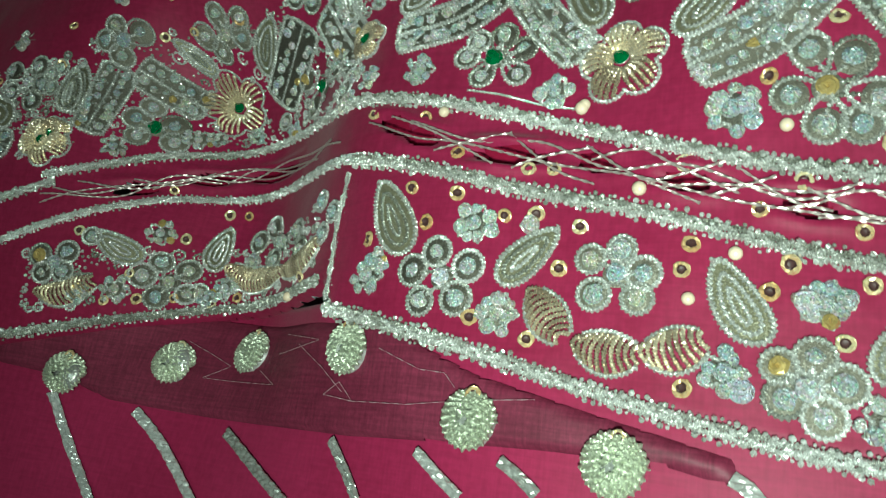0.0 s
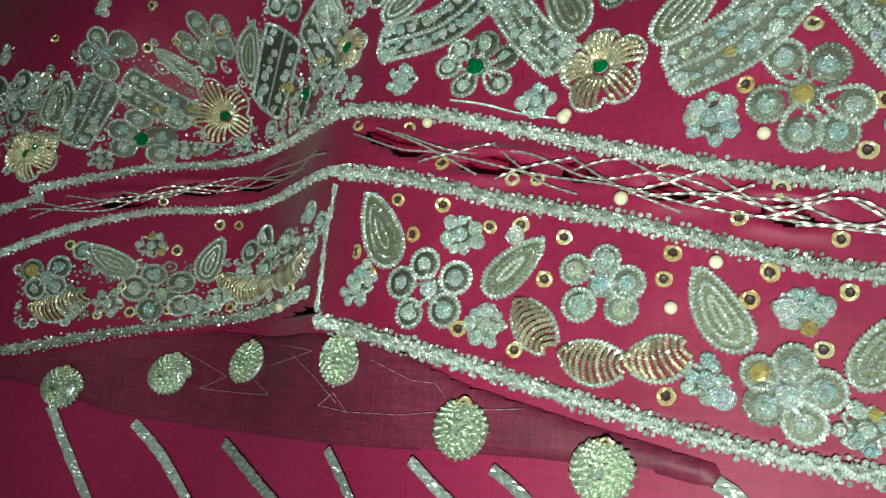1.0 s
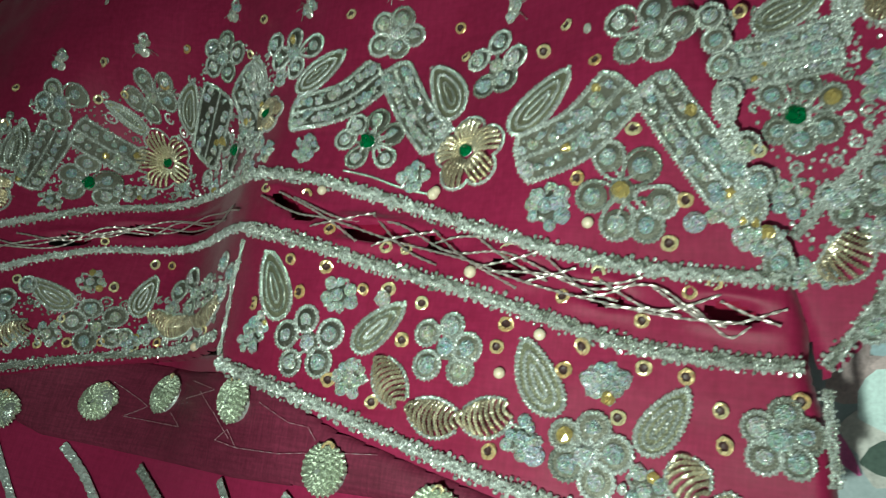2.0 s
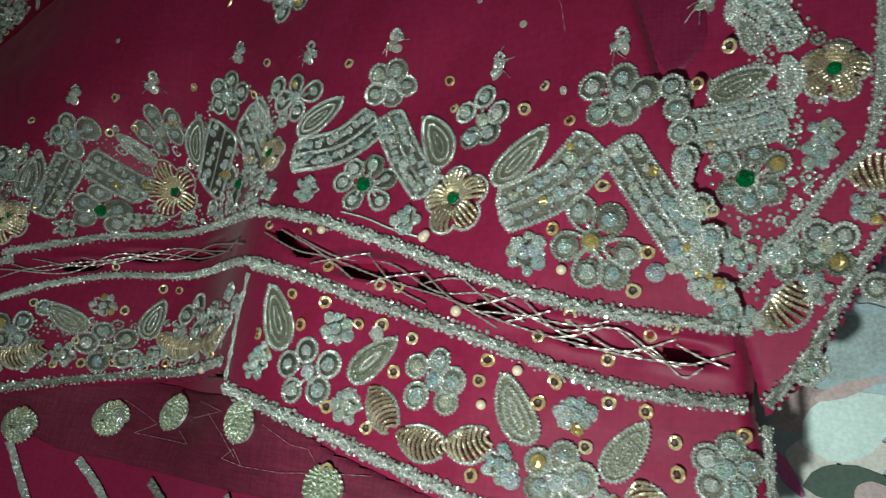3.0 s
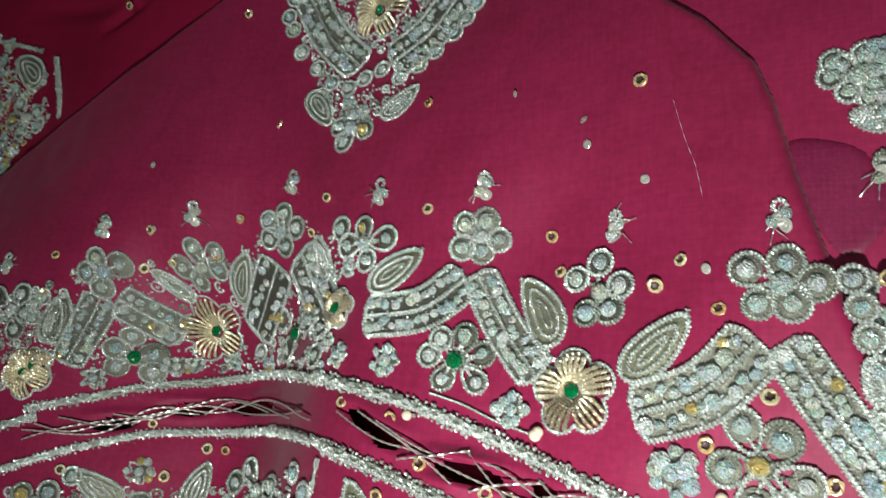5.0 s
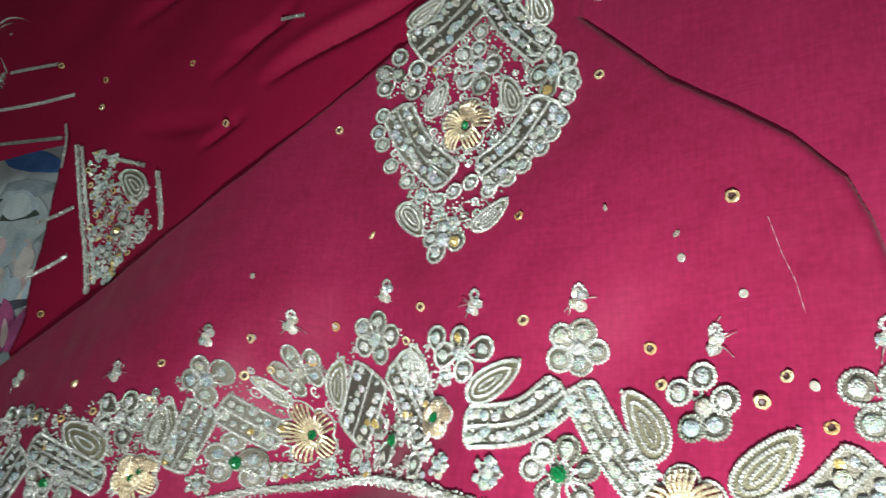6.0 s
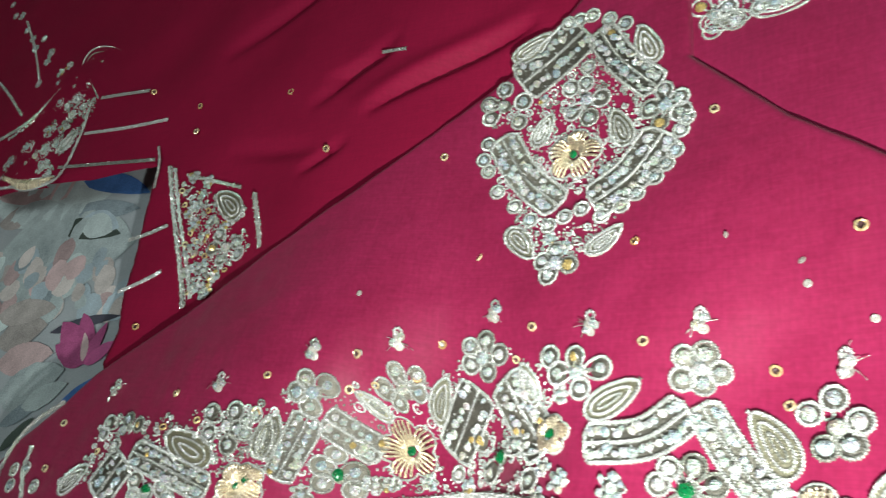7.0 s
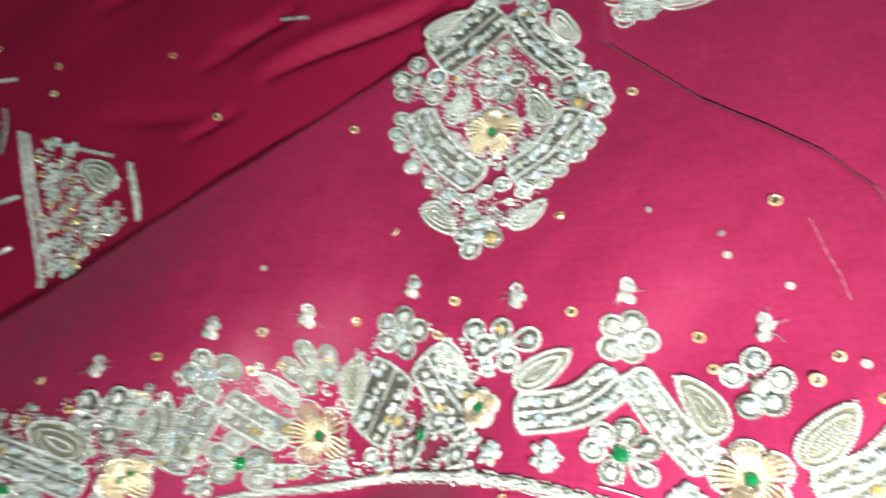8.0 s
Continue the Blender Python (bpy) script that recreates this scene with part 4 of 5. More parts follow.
ribbon(back, [(-0.4382, 0.2415), (-0.4081, 0.2390), (-0.3793, 0.2360)], 2.6, lift=-5)
ribbon(back, [(-0.4416, 0.2104), (-0.3922, 0.2071), (-0.3468, 0.2060)], 2.6, lift=-5)
ribbon(back, [(-0.4578, 0.1834), (-0.3994, 0.1790), (-0.3454, 0.1748)], 2.6, lift=-5)
ribbon(back, [(-0.3419, 0.1155), (-0.3254, 0.1191), (-0.3099, 0.1238)], 2.6, lift=-5)
ribbon(back, [(-0.3304, 0.0798), (-0.3144, 0.0853), (-0.2996, 0.0922)], 2.6, lift=-5)
ribbon(back, [(-0.3470, 0.1845), (-0.3405, 0.1716), (-0.3365, 0.1523)], 2.0, lift=-5)
ribbon(back, [(-0.1656, 0.2111), (-0.1580, 0.2107), (-0.1499, 0.2098)], 2.0, lift=-5)
stitch(lower, [(-0.1147, -0.0860), (-0.0939, -0.0930), (-0.1041, -0.0980), (-0.0679, -0.0983), (-0.0777, -0.0939)], lift=-2.6)
stitch(lower, [(-0.0696, -0.0884), (-0.0474, -0.0846), (-0.0674, -0.0819)], lift=-2.6)
stitch(lower, [(-0.0586, -0.0855), (-0.0447, -0.0924), (-0.0340, -0.0993)], lift=-2.6)
stitch(lower, [(-0.0415, -0.1004), (-0.0355, -0.0966), (-0.0295, -0.1016), (-0.0415, -0.1004)], lift=-2.6)
stitch(lower, [(-0.0295, -0.1016), (-0.0103, -0.1010), (0.0066, -0.0985), (0.0249, -0.0965)], lift=-2.6)
stitch(lower, [(-0.0218, -0.0870), (-0.0079, -0.0918), (-0.0001, -0.0922), (0.0033, -0.0956)], lift=-2.6)
button(lower, -0.1534, -0.1039, lift=-3)
button(lower, -0.1168, -0.0944, lift=-3)
button(lower, -0.0860, -0.0877, lift=-3)
button(lower, -0.0341, -0.0876, lift=-3)
button(lower, 0.0084, -0.1032, lift=-3)
button(lower, 0.0445, -0.1090, lift=-3)
lattice_thread(skirt, [(-0.0367, -0.0198), (-0.0192, -0.0268), (-0.0054, -0.0289), (0.0160, -0.0348), (0.0401, -0.0401), (0.0621, -0.0466), (0.0812, -0.0506), (0.0987, -0.0529), (0.1164, -0.0535)])
lattice_thread(skirt, [(-0.0280, -0.0191), (-0.0092, -0.0272), (0.0068, -0.0362)])
lattice_thread(skirt, [(0.0103, -0.0271), (0.0236, -0.0380), (0.0347, -0.0426)])
lattice_thread(skirt, [(0.0318, -0.0318), (0.0435, -0.0404), (0.0602, -0.0485)])
lattice_thread(skirt, [(0.0467, -0.0342), (0.0562, -0.0403), (0.0685, -0.0462)])
lattice_thread(skirt, [(-0.0111, -0.0317), (-0.0003, -0.0295), (0.0106, -0.0265)])
lattice_thread(skirt, [(0.0123, -0.0375), (0.0199, -0.0348), (0.0334, -0.0323)])
lattice_thread(skirt, [(0.0335, -0.0360), (0.0411, -0.0345), (0.0486, -0.0345)])
lattice_thread(skirt, [(0.0480, -0.0433), (0.0582, -0.0411), (0.0655, -0.0386)])
lattice_thread(skirt, [(0.0680, -0.0400), (0.0780, -0.0477), (0.0871, -0.0502)])
lattice_thread(skirt, [(0.0621, -0.0469), (0.0684, -0.0453), (0.0761, -0.0426)])
lattice_thread(skirt, [(0.0823, -0.0452), (0.0929, -0.0510), (0.1022, -0.0527)])
lattice_thread(skirt, [(0.0781, -0.0498), (0.0841, -0.0488), (0.0912, -0.0455)])
lattice_thread(skirt, [(0.0955, -0.0462), (0.1056, -0.0527), (0.1125, -0.0547)])
lattice_thread(skirt, [(0.0958, -0.0521), (0.1028, -0.0506), (0.1109, -0.0471)])
lattice_thread(skirt, [(0.1109, -0.0485), (0.1177, -0.0517), (0.1242, -0.0537)])
lattice_thread(skirt, [(-0.1722, -0.0380), (-0.1583, -0.0387), (-0.1461, -0.0319)])
lattice_thread(skirt, [(-0.1403, -0.0323), (-0.1330, -0.0260), (-0.1217, -0.0241)])
lattice_thread(skirt, [(-0.1468, -0.0295), (-0.1340, -0.0288), (-0.1251, -0.0200)])
lattice_thread(skirt, [(-0.1197, -0.0237), (-0.1089, -0.0172), (-0.0878, -0.0201)])
lattice_thread(skirt, [(-0.0207, -0.0214), (-0.0013, -0.0286), (0.0188, -0.0299), (0.0380, -0.0385), (0.0562, -0.0390), (0.0779, -0.0472), (0.0955, -0.0459), (0.1098, -0.0537), (0.1254, -0.0497)])
lattice_thread(skirt, [(0.0517, -0.0443), (0.0668, -0.0445), (0.0839, -0.0458), (0.0926, -0.0440)])
lattice_thread(skirt, [(0.0843, -0.0518), (0.0986, -0.0517), (0.1041, -0.0500), (0.1126, -0.0568), (0.1178, -0.0541)])
lattice_thread(skirt, [(-0.1754, -0.0445), (-0.1551, -0.0351), (-0.1378, -0.0285), (-0.1207, -0.0205), (-0.0967, -0.0213), (-0.0561, -0.0203)])
lattice_thread(skirt, [(-0.1763, -0.0410), (-0.1501, -0.0378), (-0.1352, -0.0247), (-0.1154, -0.0222), (-0.0899, -0.0156), (-0.0499, -0.0232)])
lattice_thread(skirt, [(-0.1640, -0.0342), (-0.1456, -0.0335), (-0.1281, -0.0234), (-0.1091, -0.0164), (-0.0675, -0.0224)])
stitch(skirt, [(0.0634, 0.0749), (0.0666, 0.0637), (0.0698, 0.0553), (0.0717, 0.0463)], lift=0.4)
# border strip, panel in front
leaf(skirt, -0.0215, -0.0510, 121, 0.0247)
leaf(skirt, 0.0199, -0.0618, 47, 0.0192)
leaf(skirt, 0.0685, -0.0714, 120, 0.0203)
leaf(skirt, 0.1000, -0.0781, 59, 0.0178)
flower(skirt, -0.0027, -0.0683, "white", [(-9.6, 1.8), (-2.4, 7.3), (7.7, 3.3), (-6.0, -7.0), (5.2, -5.9)])
flower(skirt, 0.0425, -0.0660, "clear", [(-6.9, 3.8), (0.8, 6.5), (6.7, 0.3), (-5.2, -5.6), (5.6, -6.2)])
flower(skirt, 0.0826, -0.0887, "white", [(-5.7, 4.6), (1.4, 7.1), (7.0, 1.7), (-4.5, -2.4), (3.3, -5.7)])
leaf(skirt, -0.1445, -0.0570, 157, 0.0187)
leaf(skirt, -0.1150, -0.0505, 88, 0.0177)
flower(skirt, -0.1261, -0.0664, "clear", [(-4.2, 7.2), (-9.0, 0.8), (4.9, 5.8), (-2.6, -6.6), (6.8, -3.5)])
flower(skirt, -0.0847, -0.0479, "clear", [(-8.9, 7.2), (-15.7, 1.5), (10.6, 2.1), (-4.1, -6.6), (15.9, -6.2)])
flower(skirt, -0.1643, -0.0659, "clear", [(3.8, 4.6), (3.5, -3.0), (-6.7, 2.2), (-4.2, -4.6)])
cluster(skirt, 0.0045, -0.0534, 6.5, 8)
cluster(skirt, 0.0140, -0.0770, 6.5, 8)
cluster(skirt, 0.0856, -0.0705, 6.5, 8)
cluster(skirt, 0.0667, -0.0868, 6, 8)
cluster(skirt, -0.0274, -0.0676, 6.5, 8)
cluster(skirt, 0.0967, -0.0942, 6, 8)
cluster(skirt, -0.1331, -0.0488, 5.5, 8)
cluster(skirt, -0.1419, -0.0725, 6, 8)
cluster(skirt, -0.1080, -0.0656, 6, 8)
cluster(skirt, -0.0246, -0.0639, 4, 8)
cluster(skirt, -0.1129, -0.0699, 4, 8)
flower(skirt, 0.1246, -0.0787, "clear", [(-5.0, 2.3), (0.8, 6.0), (5.3, 1.3), (-3.3, -4.4), (3.8, -4.9)])
swag(skirt, [(0.0229, -0.0715), (0.0266, -0.0768), (0.0312, -0.0822)])
swag(skirt, [(0.0352, -0.0832), (0.0421, -0.0849), (0.0488, -0.0847)])
swag(skirt, [(0.0505, -0.0840), (0.0566, -0.0830), (0.0626, -0.0802)])
swag(skirt, [(0.1043, -0.0861), (0.1060, -0.0902), (0.1091, -0.0936)])
swag(skirt, [(0.1111, -0.0955), (0.1151, -0.0965), (0.1187, -0.0953)])
swag(skirt, [(-0.1675, -0.0773), (-0.1593, -0.0765), (-0.1493, -0.0703)])
swag(skirt, [(-0.1088, -0.0575), (-0.0973, -0.0613), (-0.0812, -0.0596)])
swag(skirt, [(-0.0785, -0.0595), (-0.0646, -0.0578), (-0.0554, -0.0537)])
for x, y in [(-0.0097, -0.0530), (-0.0020, -0.0449), (-0.0163, -0.0425), (0.0204, -0.0504), (0.0322, -0.0540), (0.0123, -0.0509), (0.0282, -0.0650), (0.0586, -0.0585), (0.0570, -0.0645), (0.0750, -0.0686), (0.0792, -0.0620), (0.0941, -0.0659), (0.1041, -0.0668), (0.0893, -0.0785)]:
    sequin(skirt, x, y, 2.0)
for x, y in [(0.0587, -0.0911), (0.0222, -0.0830), (0.0065, -0.0785), (-0.0289, -0.0570), (0.0234, -0.0378), (-0.0043, -0.0323), (0.0560, -0.0380), (0.0727, -0.0498), (0.0814, -0.0429), (0.0927, -0.0543), (0.1037, -0.0465), (0.0984, -0.0346), (0.0742, -0.0179), (0.0886, -0.0056), (0.1017, -0.0238)]:
    sequin(skirt, x, y, 2.0)
for x, y in [(0.0587, -0.0713), (0.0680, -0.0604), (0.0288, -0.0198), (0.0780, -0.0300), (0.0462, -0.0442), (-0.0686, -0.0703)]:
    pearl(skirt, x, y)
for x, y in [(0.0701, -0.0904), (0.0824, -0.0702), (0.0194, -0.0533)]:
    glint_stone(skirt, x, y)
for x, y in [(0.0964, -0.0659), (0.1069, -0.0667), (0.0908, -0.0791), (0.1093, -0.0440), (0.1049, -0.0463), (0.1284, -0.0697), (0.1120, -0.0738), (0.1133, -0.0815)]:
    sequin(skirt, x, y, 2.0)
for x, y in [(-0.0169, -0.0200), (-0.0046, -0.0318), (0.0233, -0.0374), (0.0739, -0.0186), (0.0880, -0.0065), (0.1027, -0.0232), (0.0987, -0.0348), (0.0560, -0.0374), (0.0766, 0.0157), (0.0595, 0.0228), (0.0259, 0.0402), (-0.0160, 0.0485), (-0.0624, 0.0569), (-0.1043, 0.0504)]:
    sequin(skirt, x, y, 1.9)
for x, y in [(0.1137, 0.0233), (0.1217, 0.0335), (0.0664, 0.0294), (0.1186, -0.0124), (-0.1398, 0.0423), (-0.1447, 0.0280), (-0.1353, -0.0305), (-0.1345, -0.0745), (-0.1260, -0.0490), (-0.1160, -0.0363), (0.0166, -0.0375), (-0.0322, -0.0590), (-0.0362, -0.0167)]:
    sequin(skirt, x, y, 1.9)
for x, y in [(0.0295, -0.0191), (-0.0113, -0.0187)]:
    pearl(skirt, x, y)
for x, y in [(0.1042, -0.0293), (0.0693, -0.0244)]:
    glint_stone(skirt, x, y)
# upper panel
leaf(skirt, -0.1737, 0.0031, 82, 0.0197)
flower(skirt, -0.1575, 0.0238, "clear", [(-3.3, 5.4), (6.0, 4.1), (-6.9, -1.0), (-1.5, -6.0)])
stone_band(skirt, [(-0.1593, 0.0142), (-0.1636, 0.0014), (-0.1679, -0.0134)], 0.0117)
stone_band(skirt, [(-0.1538, 0.0146), (-0.1454, 0.0105), (-0.1358, 0.0067)], 0.0128)
leaf(skirt, -0.1368, 0.0243, 146, 0.0127)
flower(skirt, -0.1234, 0.0320, "clear", [(-1.1, 6.1), (7.8, 6.0), (6.6, -0.1), (-8.1, -1.0), (-3.4, -5.0)])
leaf(skirt, -0.1080, 0.0298, 64, 0.0187)
stone_band(skirt, [(-0.0884, 0.0341), (-0.0959, 0.0225), (-0.1043, 0.0103)], 0.0184)
flower(skirt, -0.0862, 0.0459, "clear", [(-6.0, 4.6), (1.7, 7.4), (8.5, 1.4), (-6.0, -2.3), (2.6, -5.4)])
stone_band(skirt, [(-0.0752, 0.0378), (-0.0656, 0.0247), (-0.0514, 0.0094)], 0.0172)
leaf(skirt, -0.0632, 0.0344, 116, 0.0184)
flower(skirt, -0.1471, -0.0065, "green", [(-2.5, 8.6), (-6.6, 2.3), (-4.8, -5.0), (5.1, 2.7), (6.8, -4.8)])
bullion_flower(skirt, -0.1257, 0.0103, 12.0)
flower(skirt, -0.0759, 0.0090, "green", [(-13.8, 7.3), (9.4, 4.1), (-6.1, -5.9), (19.2, -10.4)])
bullion_flower(skirt, -0.0495, 0.0153, 7.1)
cluster(skirt, -0.1575, -0.0174, 5, 7)
cluster(skirt, -0.1349, -0.0068, 5, 7)
cluster(skirt, -0.0522, -0.0077, 5, 7)
cluster(skirt, -0.1159, -0.0010, 4.5, 7)
cluster(skirt, -0.0951, -0.0016, 4.5, 7)
cluster(skirt, -0.0437, -0.0010, 5, 7)
cluster(skirt, -0.0516, 0.0036, 4, 7)
cluster(skirt, -0.0477, 0.0304, 4.5, 7)
cluster(skirt, -0.1300, -0.0048, 4, 7)
flower(skirt, -0.0412, 0.0379, "clear", [(-12.9, 7.0), (-8.6, 0.0), (-1.0, 6.3), (10.4, 1.3), (2.2, -6.5)])
leaf(skirt, -0.0262, 0.0279, 32, 0.0223)
ring(skirt, -0.1394, 0.0046)
ring(skirt, -0.1416, 0.0071)
ring(skirt, -0.1015, 0.0030)
ring(skirt, -0.1852, 0.0076)
ring(skirt, -0.1848, 0.0026)
ring(skirt, -0.1817, 0.0109)
bullion_flower(skirt, -0.1793, -0.0162, 6.7)
flower(skirt, -0.2611, -0.0020, "clear", [(-14.9, 3.2), (0.7, 5.7), (10.3, 3.3), (-15.1, -3.1), (-2.0, -8.5)])
stone_band(skirt, [(-0.2526, -0.0151), (-0.2581, -0.0250), (-0.2626, -0.0338)], 0.0211)
stone_band(skirt, [(-0.2479, -0.0115), (-0.2206, -0.0173), (-0.1964, -0.0229)], 0.0122)
leaf(skirt, -0.2140, -0.0075, 162, 0.0318)
flower(skirt, -0.1951, 0.0045, "clear", [(-10.4, 5.4), (3.4, 7.1), (6.8, -0.9), (-8.6, -4.6), (3.6, -8.1)])
leaf(skirt, -0.1765, 0.0020, 82, 0.0176)
bullion_flower(skirt, -0.1823, -0.0193, 9.9)
leaf(skirt, -0.2858, -0.0274, 41, 0.0208)
ring(skirt, -0.3397, -0.0277)
ring(skirt, -0.3372, -0.0356)
ring(skirt, -0.3156, -0.0342)
ring(skirt, -0.3298, -0.0262)
flower(skirt, -0.2298, -0.0272, "green", [(-10.2, 3.4), (9.0, 2.5), (-8.3, -3.9), (14.5, -2.4)])
stone_band(skirt, [(-0.0347, 0.0118), (-0.0142, 0.0148), (-0.0003, 0.0254)], 0.0138)
stone_band(skirt, [(0.0036, 0.0271), (0.0146, 0.0103), (0.0270, -0.0036)], 0.0112)
stone_band(skirt, [(0.0562, -0.0122), (0.0731, -0.0057), (0.0859, 0.0073)], 0.0152)
stone_band(skirt, [(0.0921, 0.0070), (0.1017, -0.0071), (0.1134, -0.0233)], 0.0113)
leaf(skirt, 0.0260, 0.0165, 121, 0.0234)
leaf(skirt, 0.0608, 0.0054, 46, 0.0232)
leaf(skirt, 0.1105, -0.0002, 101, 0.0099)
flower(skirt, 0.0033, 0.0394, "clear", [(-5.7, 4.1), (1.7, 5.4), (-6.2, -4.0), (0.9, -5.1), (6.4, -0.9)])
flower(skirt, 0.0434, 0.0214, "clear", [(-0.9, 9.7), (-8.3, 4.8), (6.4, 2.0), (-3.7, -6.5), (3.6, -5.4)])
flower(skirt, 0.0914, 0.0217, "clear", [(-8.8, 4.4), (0.8, 5.8), (-5.7, -5.2), (2.4, -5.1), (8.2, 0.3)])
ring(skirt, 0.1066, 0.0230)
ring(skirt, 0.1082, 0.0163)
flower(skirt, 0.0004, -0.0006, "green", [(-9.2, 1.1), (-3.1, -6.4), (-6.2, 6.9), (2.0, 8.4), (9.1, 2.7), (8.4, -6.5)])
flower(skirt, 0.0861, -0.0215, "topaz", [(-3.8, 9.5), (5.5, 6.7), (-8.0, -1.7), (10.9, -3.2), (-0.7, -9.2), (7.1, -9.5)])
flower(skirt, -0.2225, -0.0365, "green", [(-7.3, 8.2), (6.7, 6.3), (13.7, -0.9), (-13.2, 1.4)])
bullion_flower(skirt, 0.0386, -0.0074, 11.5)
cluster(skirt, -0.0231, -0.0025, 6, 7)
cluster(skirt, 0.0204, -0.0136, 6, 7)
cluster(skirt, 0.0661, -0.0254, 7.5, 8)
cluster(skirt, 0.0281, 0.0018, 4, 6)
for x, y in [(-0.1589, 0.0409), (-0.1225, 0.0496), (-0.0811, 0.0637), (-0.0366, 0.0553), (0.0035, 0.0550), (0.0466, 0.0405), (0.0908, 0.0383)]:
    sprig(skirt, x, y)
for x, y in [(-0.2830, 0.0185), (-0.2060, 0.0231)]:
    sprig(skirt, x, y)
leaf(skirt, 0.1121, -0.0110, 101, 0.0120)
leaf(skirt, 0.1166, -0.0229, 109, 0.0122)
cluster(skirt, 0.1210, -0.0342, 5, 7)
cluster(skirt, 0.1166, -0.0317, 5, 7)
cluster(skirt, 0.1118, -0.0263, 5, 7)
ring(skirt, 0.1098, 0.0094)
ring(skirt, 0.1113, 0.0020)
ring(skirt, 0.1157, -0.0111)
ring(skirt, 0.1184, -0.0195)
ring(skirt, 0.1233, -0.0389)
cluster(skirt, -0.1538, -0.0752, 4.5, 7)
cluster(skirt, -0.1004, -0.0541, 4.5, 6)
ring(skirt, -0.0574, -0.0402)
ring(skirt, -0.0488, -0.0457)
ring(skirt, -0.0537, -0.0517)
ring(skirt, -0.1162, -0.0683)
ring(skirt, -0.1538, -0.0544)
for x, y in [(-0.1447, -0.0770), (-0.1234, -0.0719), (-0.1102, -0.0724), (-0.1087, -0.0358), (-0.1588, -0.0528), (-0.1388, -0.0656), (-0.0638, -0.0640), (-0.1018, -0.0684)]:
    sequin(skirt, x, y, 1.8)
# medallion
stone_band(skirt, [(-0.0800, 0.1737), (-0.0654, 0.1839), (-0.0506, 0.1956)], 0.0222)
leaf(skirt, -0.0759, 0.1916, 31, 0.0203)
stone_band(skirt, [(-0.0435, 0.1931), (-0.0316, 0.1743), (-0.0161, 0.1574)], 0.0133)
leaf(skirt, -0.0214, 0.1799, 111, 0.0212)
flower(skirt, -0.0882, 0.1636, "clear", [(0.1, 8.9), (-7.8, 1.5), (10.2, 1.0), (8.8, -9.8), (-6.4, -6.3)])
flower(skirt, -0.0122, 0.1476, "clear", [(-1.2, 7.9), (6.0, 1.8), (-7.2, 0.1), (-2.5, -8.3), (6.7, -5.3)])
flower(skirt, -0.0480, 0.1597, "white", [(-8.4, 8.0), (-0.9, 9.1), (6.9, -0.5), (-7.2, -5.1), (1.5, -9.2)])
ring(skirt, -0.0482, 0.1760)
ring(skirt, -0.0530, 0.2016)
ring(skirt, -0.0470, 0.2023)
ring(skirt, -0.0389, 0.1981)
ring(skirt, -0.0314, 0.1935)
ring(skirt, -0.0585, 0.2012)
leaf(skirt, -0.0681, 0.1486, 64, 0.0170)
leaf(skirt, -0.0318, 0.1425, 113, 0.0200)
bullion_flower(skirt, -0.0522, 0.1336, 12.0)
stone_band(skirt, [(-0.0875, 0.1466), (-0.0745, 0.1259), (-0.0564, 0.1094)], 0.0143)
stone_band(skirt, [(-0.0408, 0.1077), (-0.0253, 0.1180), (-0.0126, 0.1349)], 0.0187)
ring(skirt, -0.0939, 0.1443)
ring(skirt, -0.0952, 0.1363)
ring(skirt, -0.0923, 0.1303)
ring(skirt, -0.0866, 0.1196)
ring(skirt, -0.0774, 0.1116)
ring(skirt, -0.0688, 0.1040)
ring(skirt, -0.0596, 0.0999)
ring(skirt, -0.0528, 0.1032)
ring(skirt, -0.0455, 0.1059)
ring(skirt, -0.0056, 0.1339)
ring(skirt, -0.0075, 0.1251)
ring(skirt, -0.0109, 0.1198)
ring(skirt, -0.0151, 0.1146)
ring(skirt, -0.0221, 0.1088)
ring(skirt, -0.0282, 0.1043)
ring(skirt, -0.0360, 0.1009)
ring(skirt, -0.0035, 0.1390)
leaf(skirt, -0.0718, 0.0935, -47, 0.0199)
leaf(skirt, -0.0334, 0.0892, 37, 0.0169)
flower(skirt, -0.0534, 0.0816, "white", [(-6.8, 1.9), (6.4, -1.3), (-0.9, 6.0), (-3.2, -5.0)])
cluster(skirt, -0.0578, 0.0934, 4, 7)
cluster(skirt, -0.0505, 0.0884, 4, 7)
cluster(skirt, -0.0365, 0.1240, 4, 7)
cluster(skirt, -0.0684, 0.1637, 3.5, 7)
# second medallion
leaf(back, -0.0169, 0.1967, 140, 0.0275, lift=-5)
leaf(back, 0.0098, 0.1846, -10, 0.0207, lift=-5)
leaf(back, 0.0313, 0.1842, -7, 0.0228, lift=-5)
flower(back, 0.0054, 0.1885, "clear", [(-5.9, 6.5), (5.7, 2.0), (-0.7, -7.6), (9.0, -6.3)], lift=-5)
flower(back, -0.0102, 0.2104, "clear", [(-7.5, 1.3), (7.4, -4.3), (-0.1, 7.5), (-3.8, 9.0)], lift=-5)
stone_band(back, [(-0.0004, 0.2051), (0.0158, 0.2043), (0.0290, 0.2099)], 0.0132, lift=-5)
stone_band(back, [(0.0348, 0.1904), (0.0225, 0.2071), (0.0137, 0.2228)], 0.0090, lift=-5)
ring(back, 0.0232, 0.1856, lift=-5)
ring(back, 0.0295, 0.1857, lift=-5)
ring(back, 0.0347, 0.1849, lift=-5)
ring(back, -0.0228, 0.2091, lift=-5)
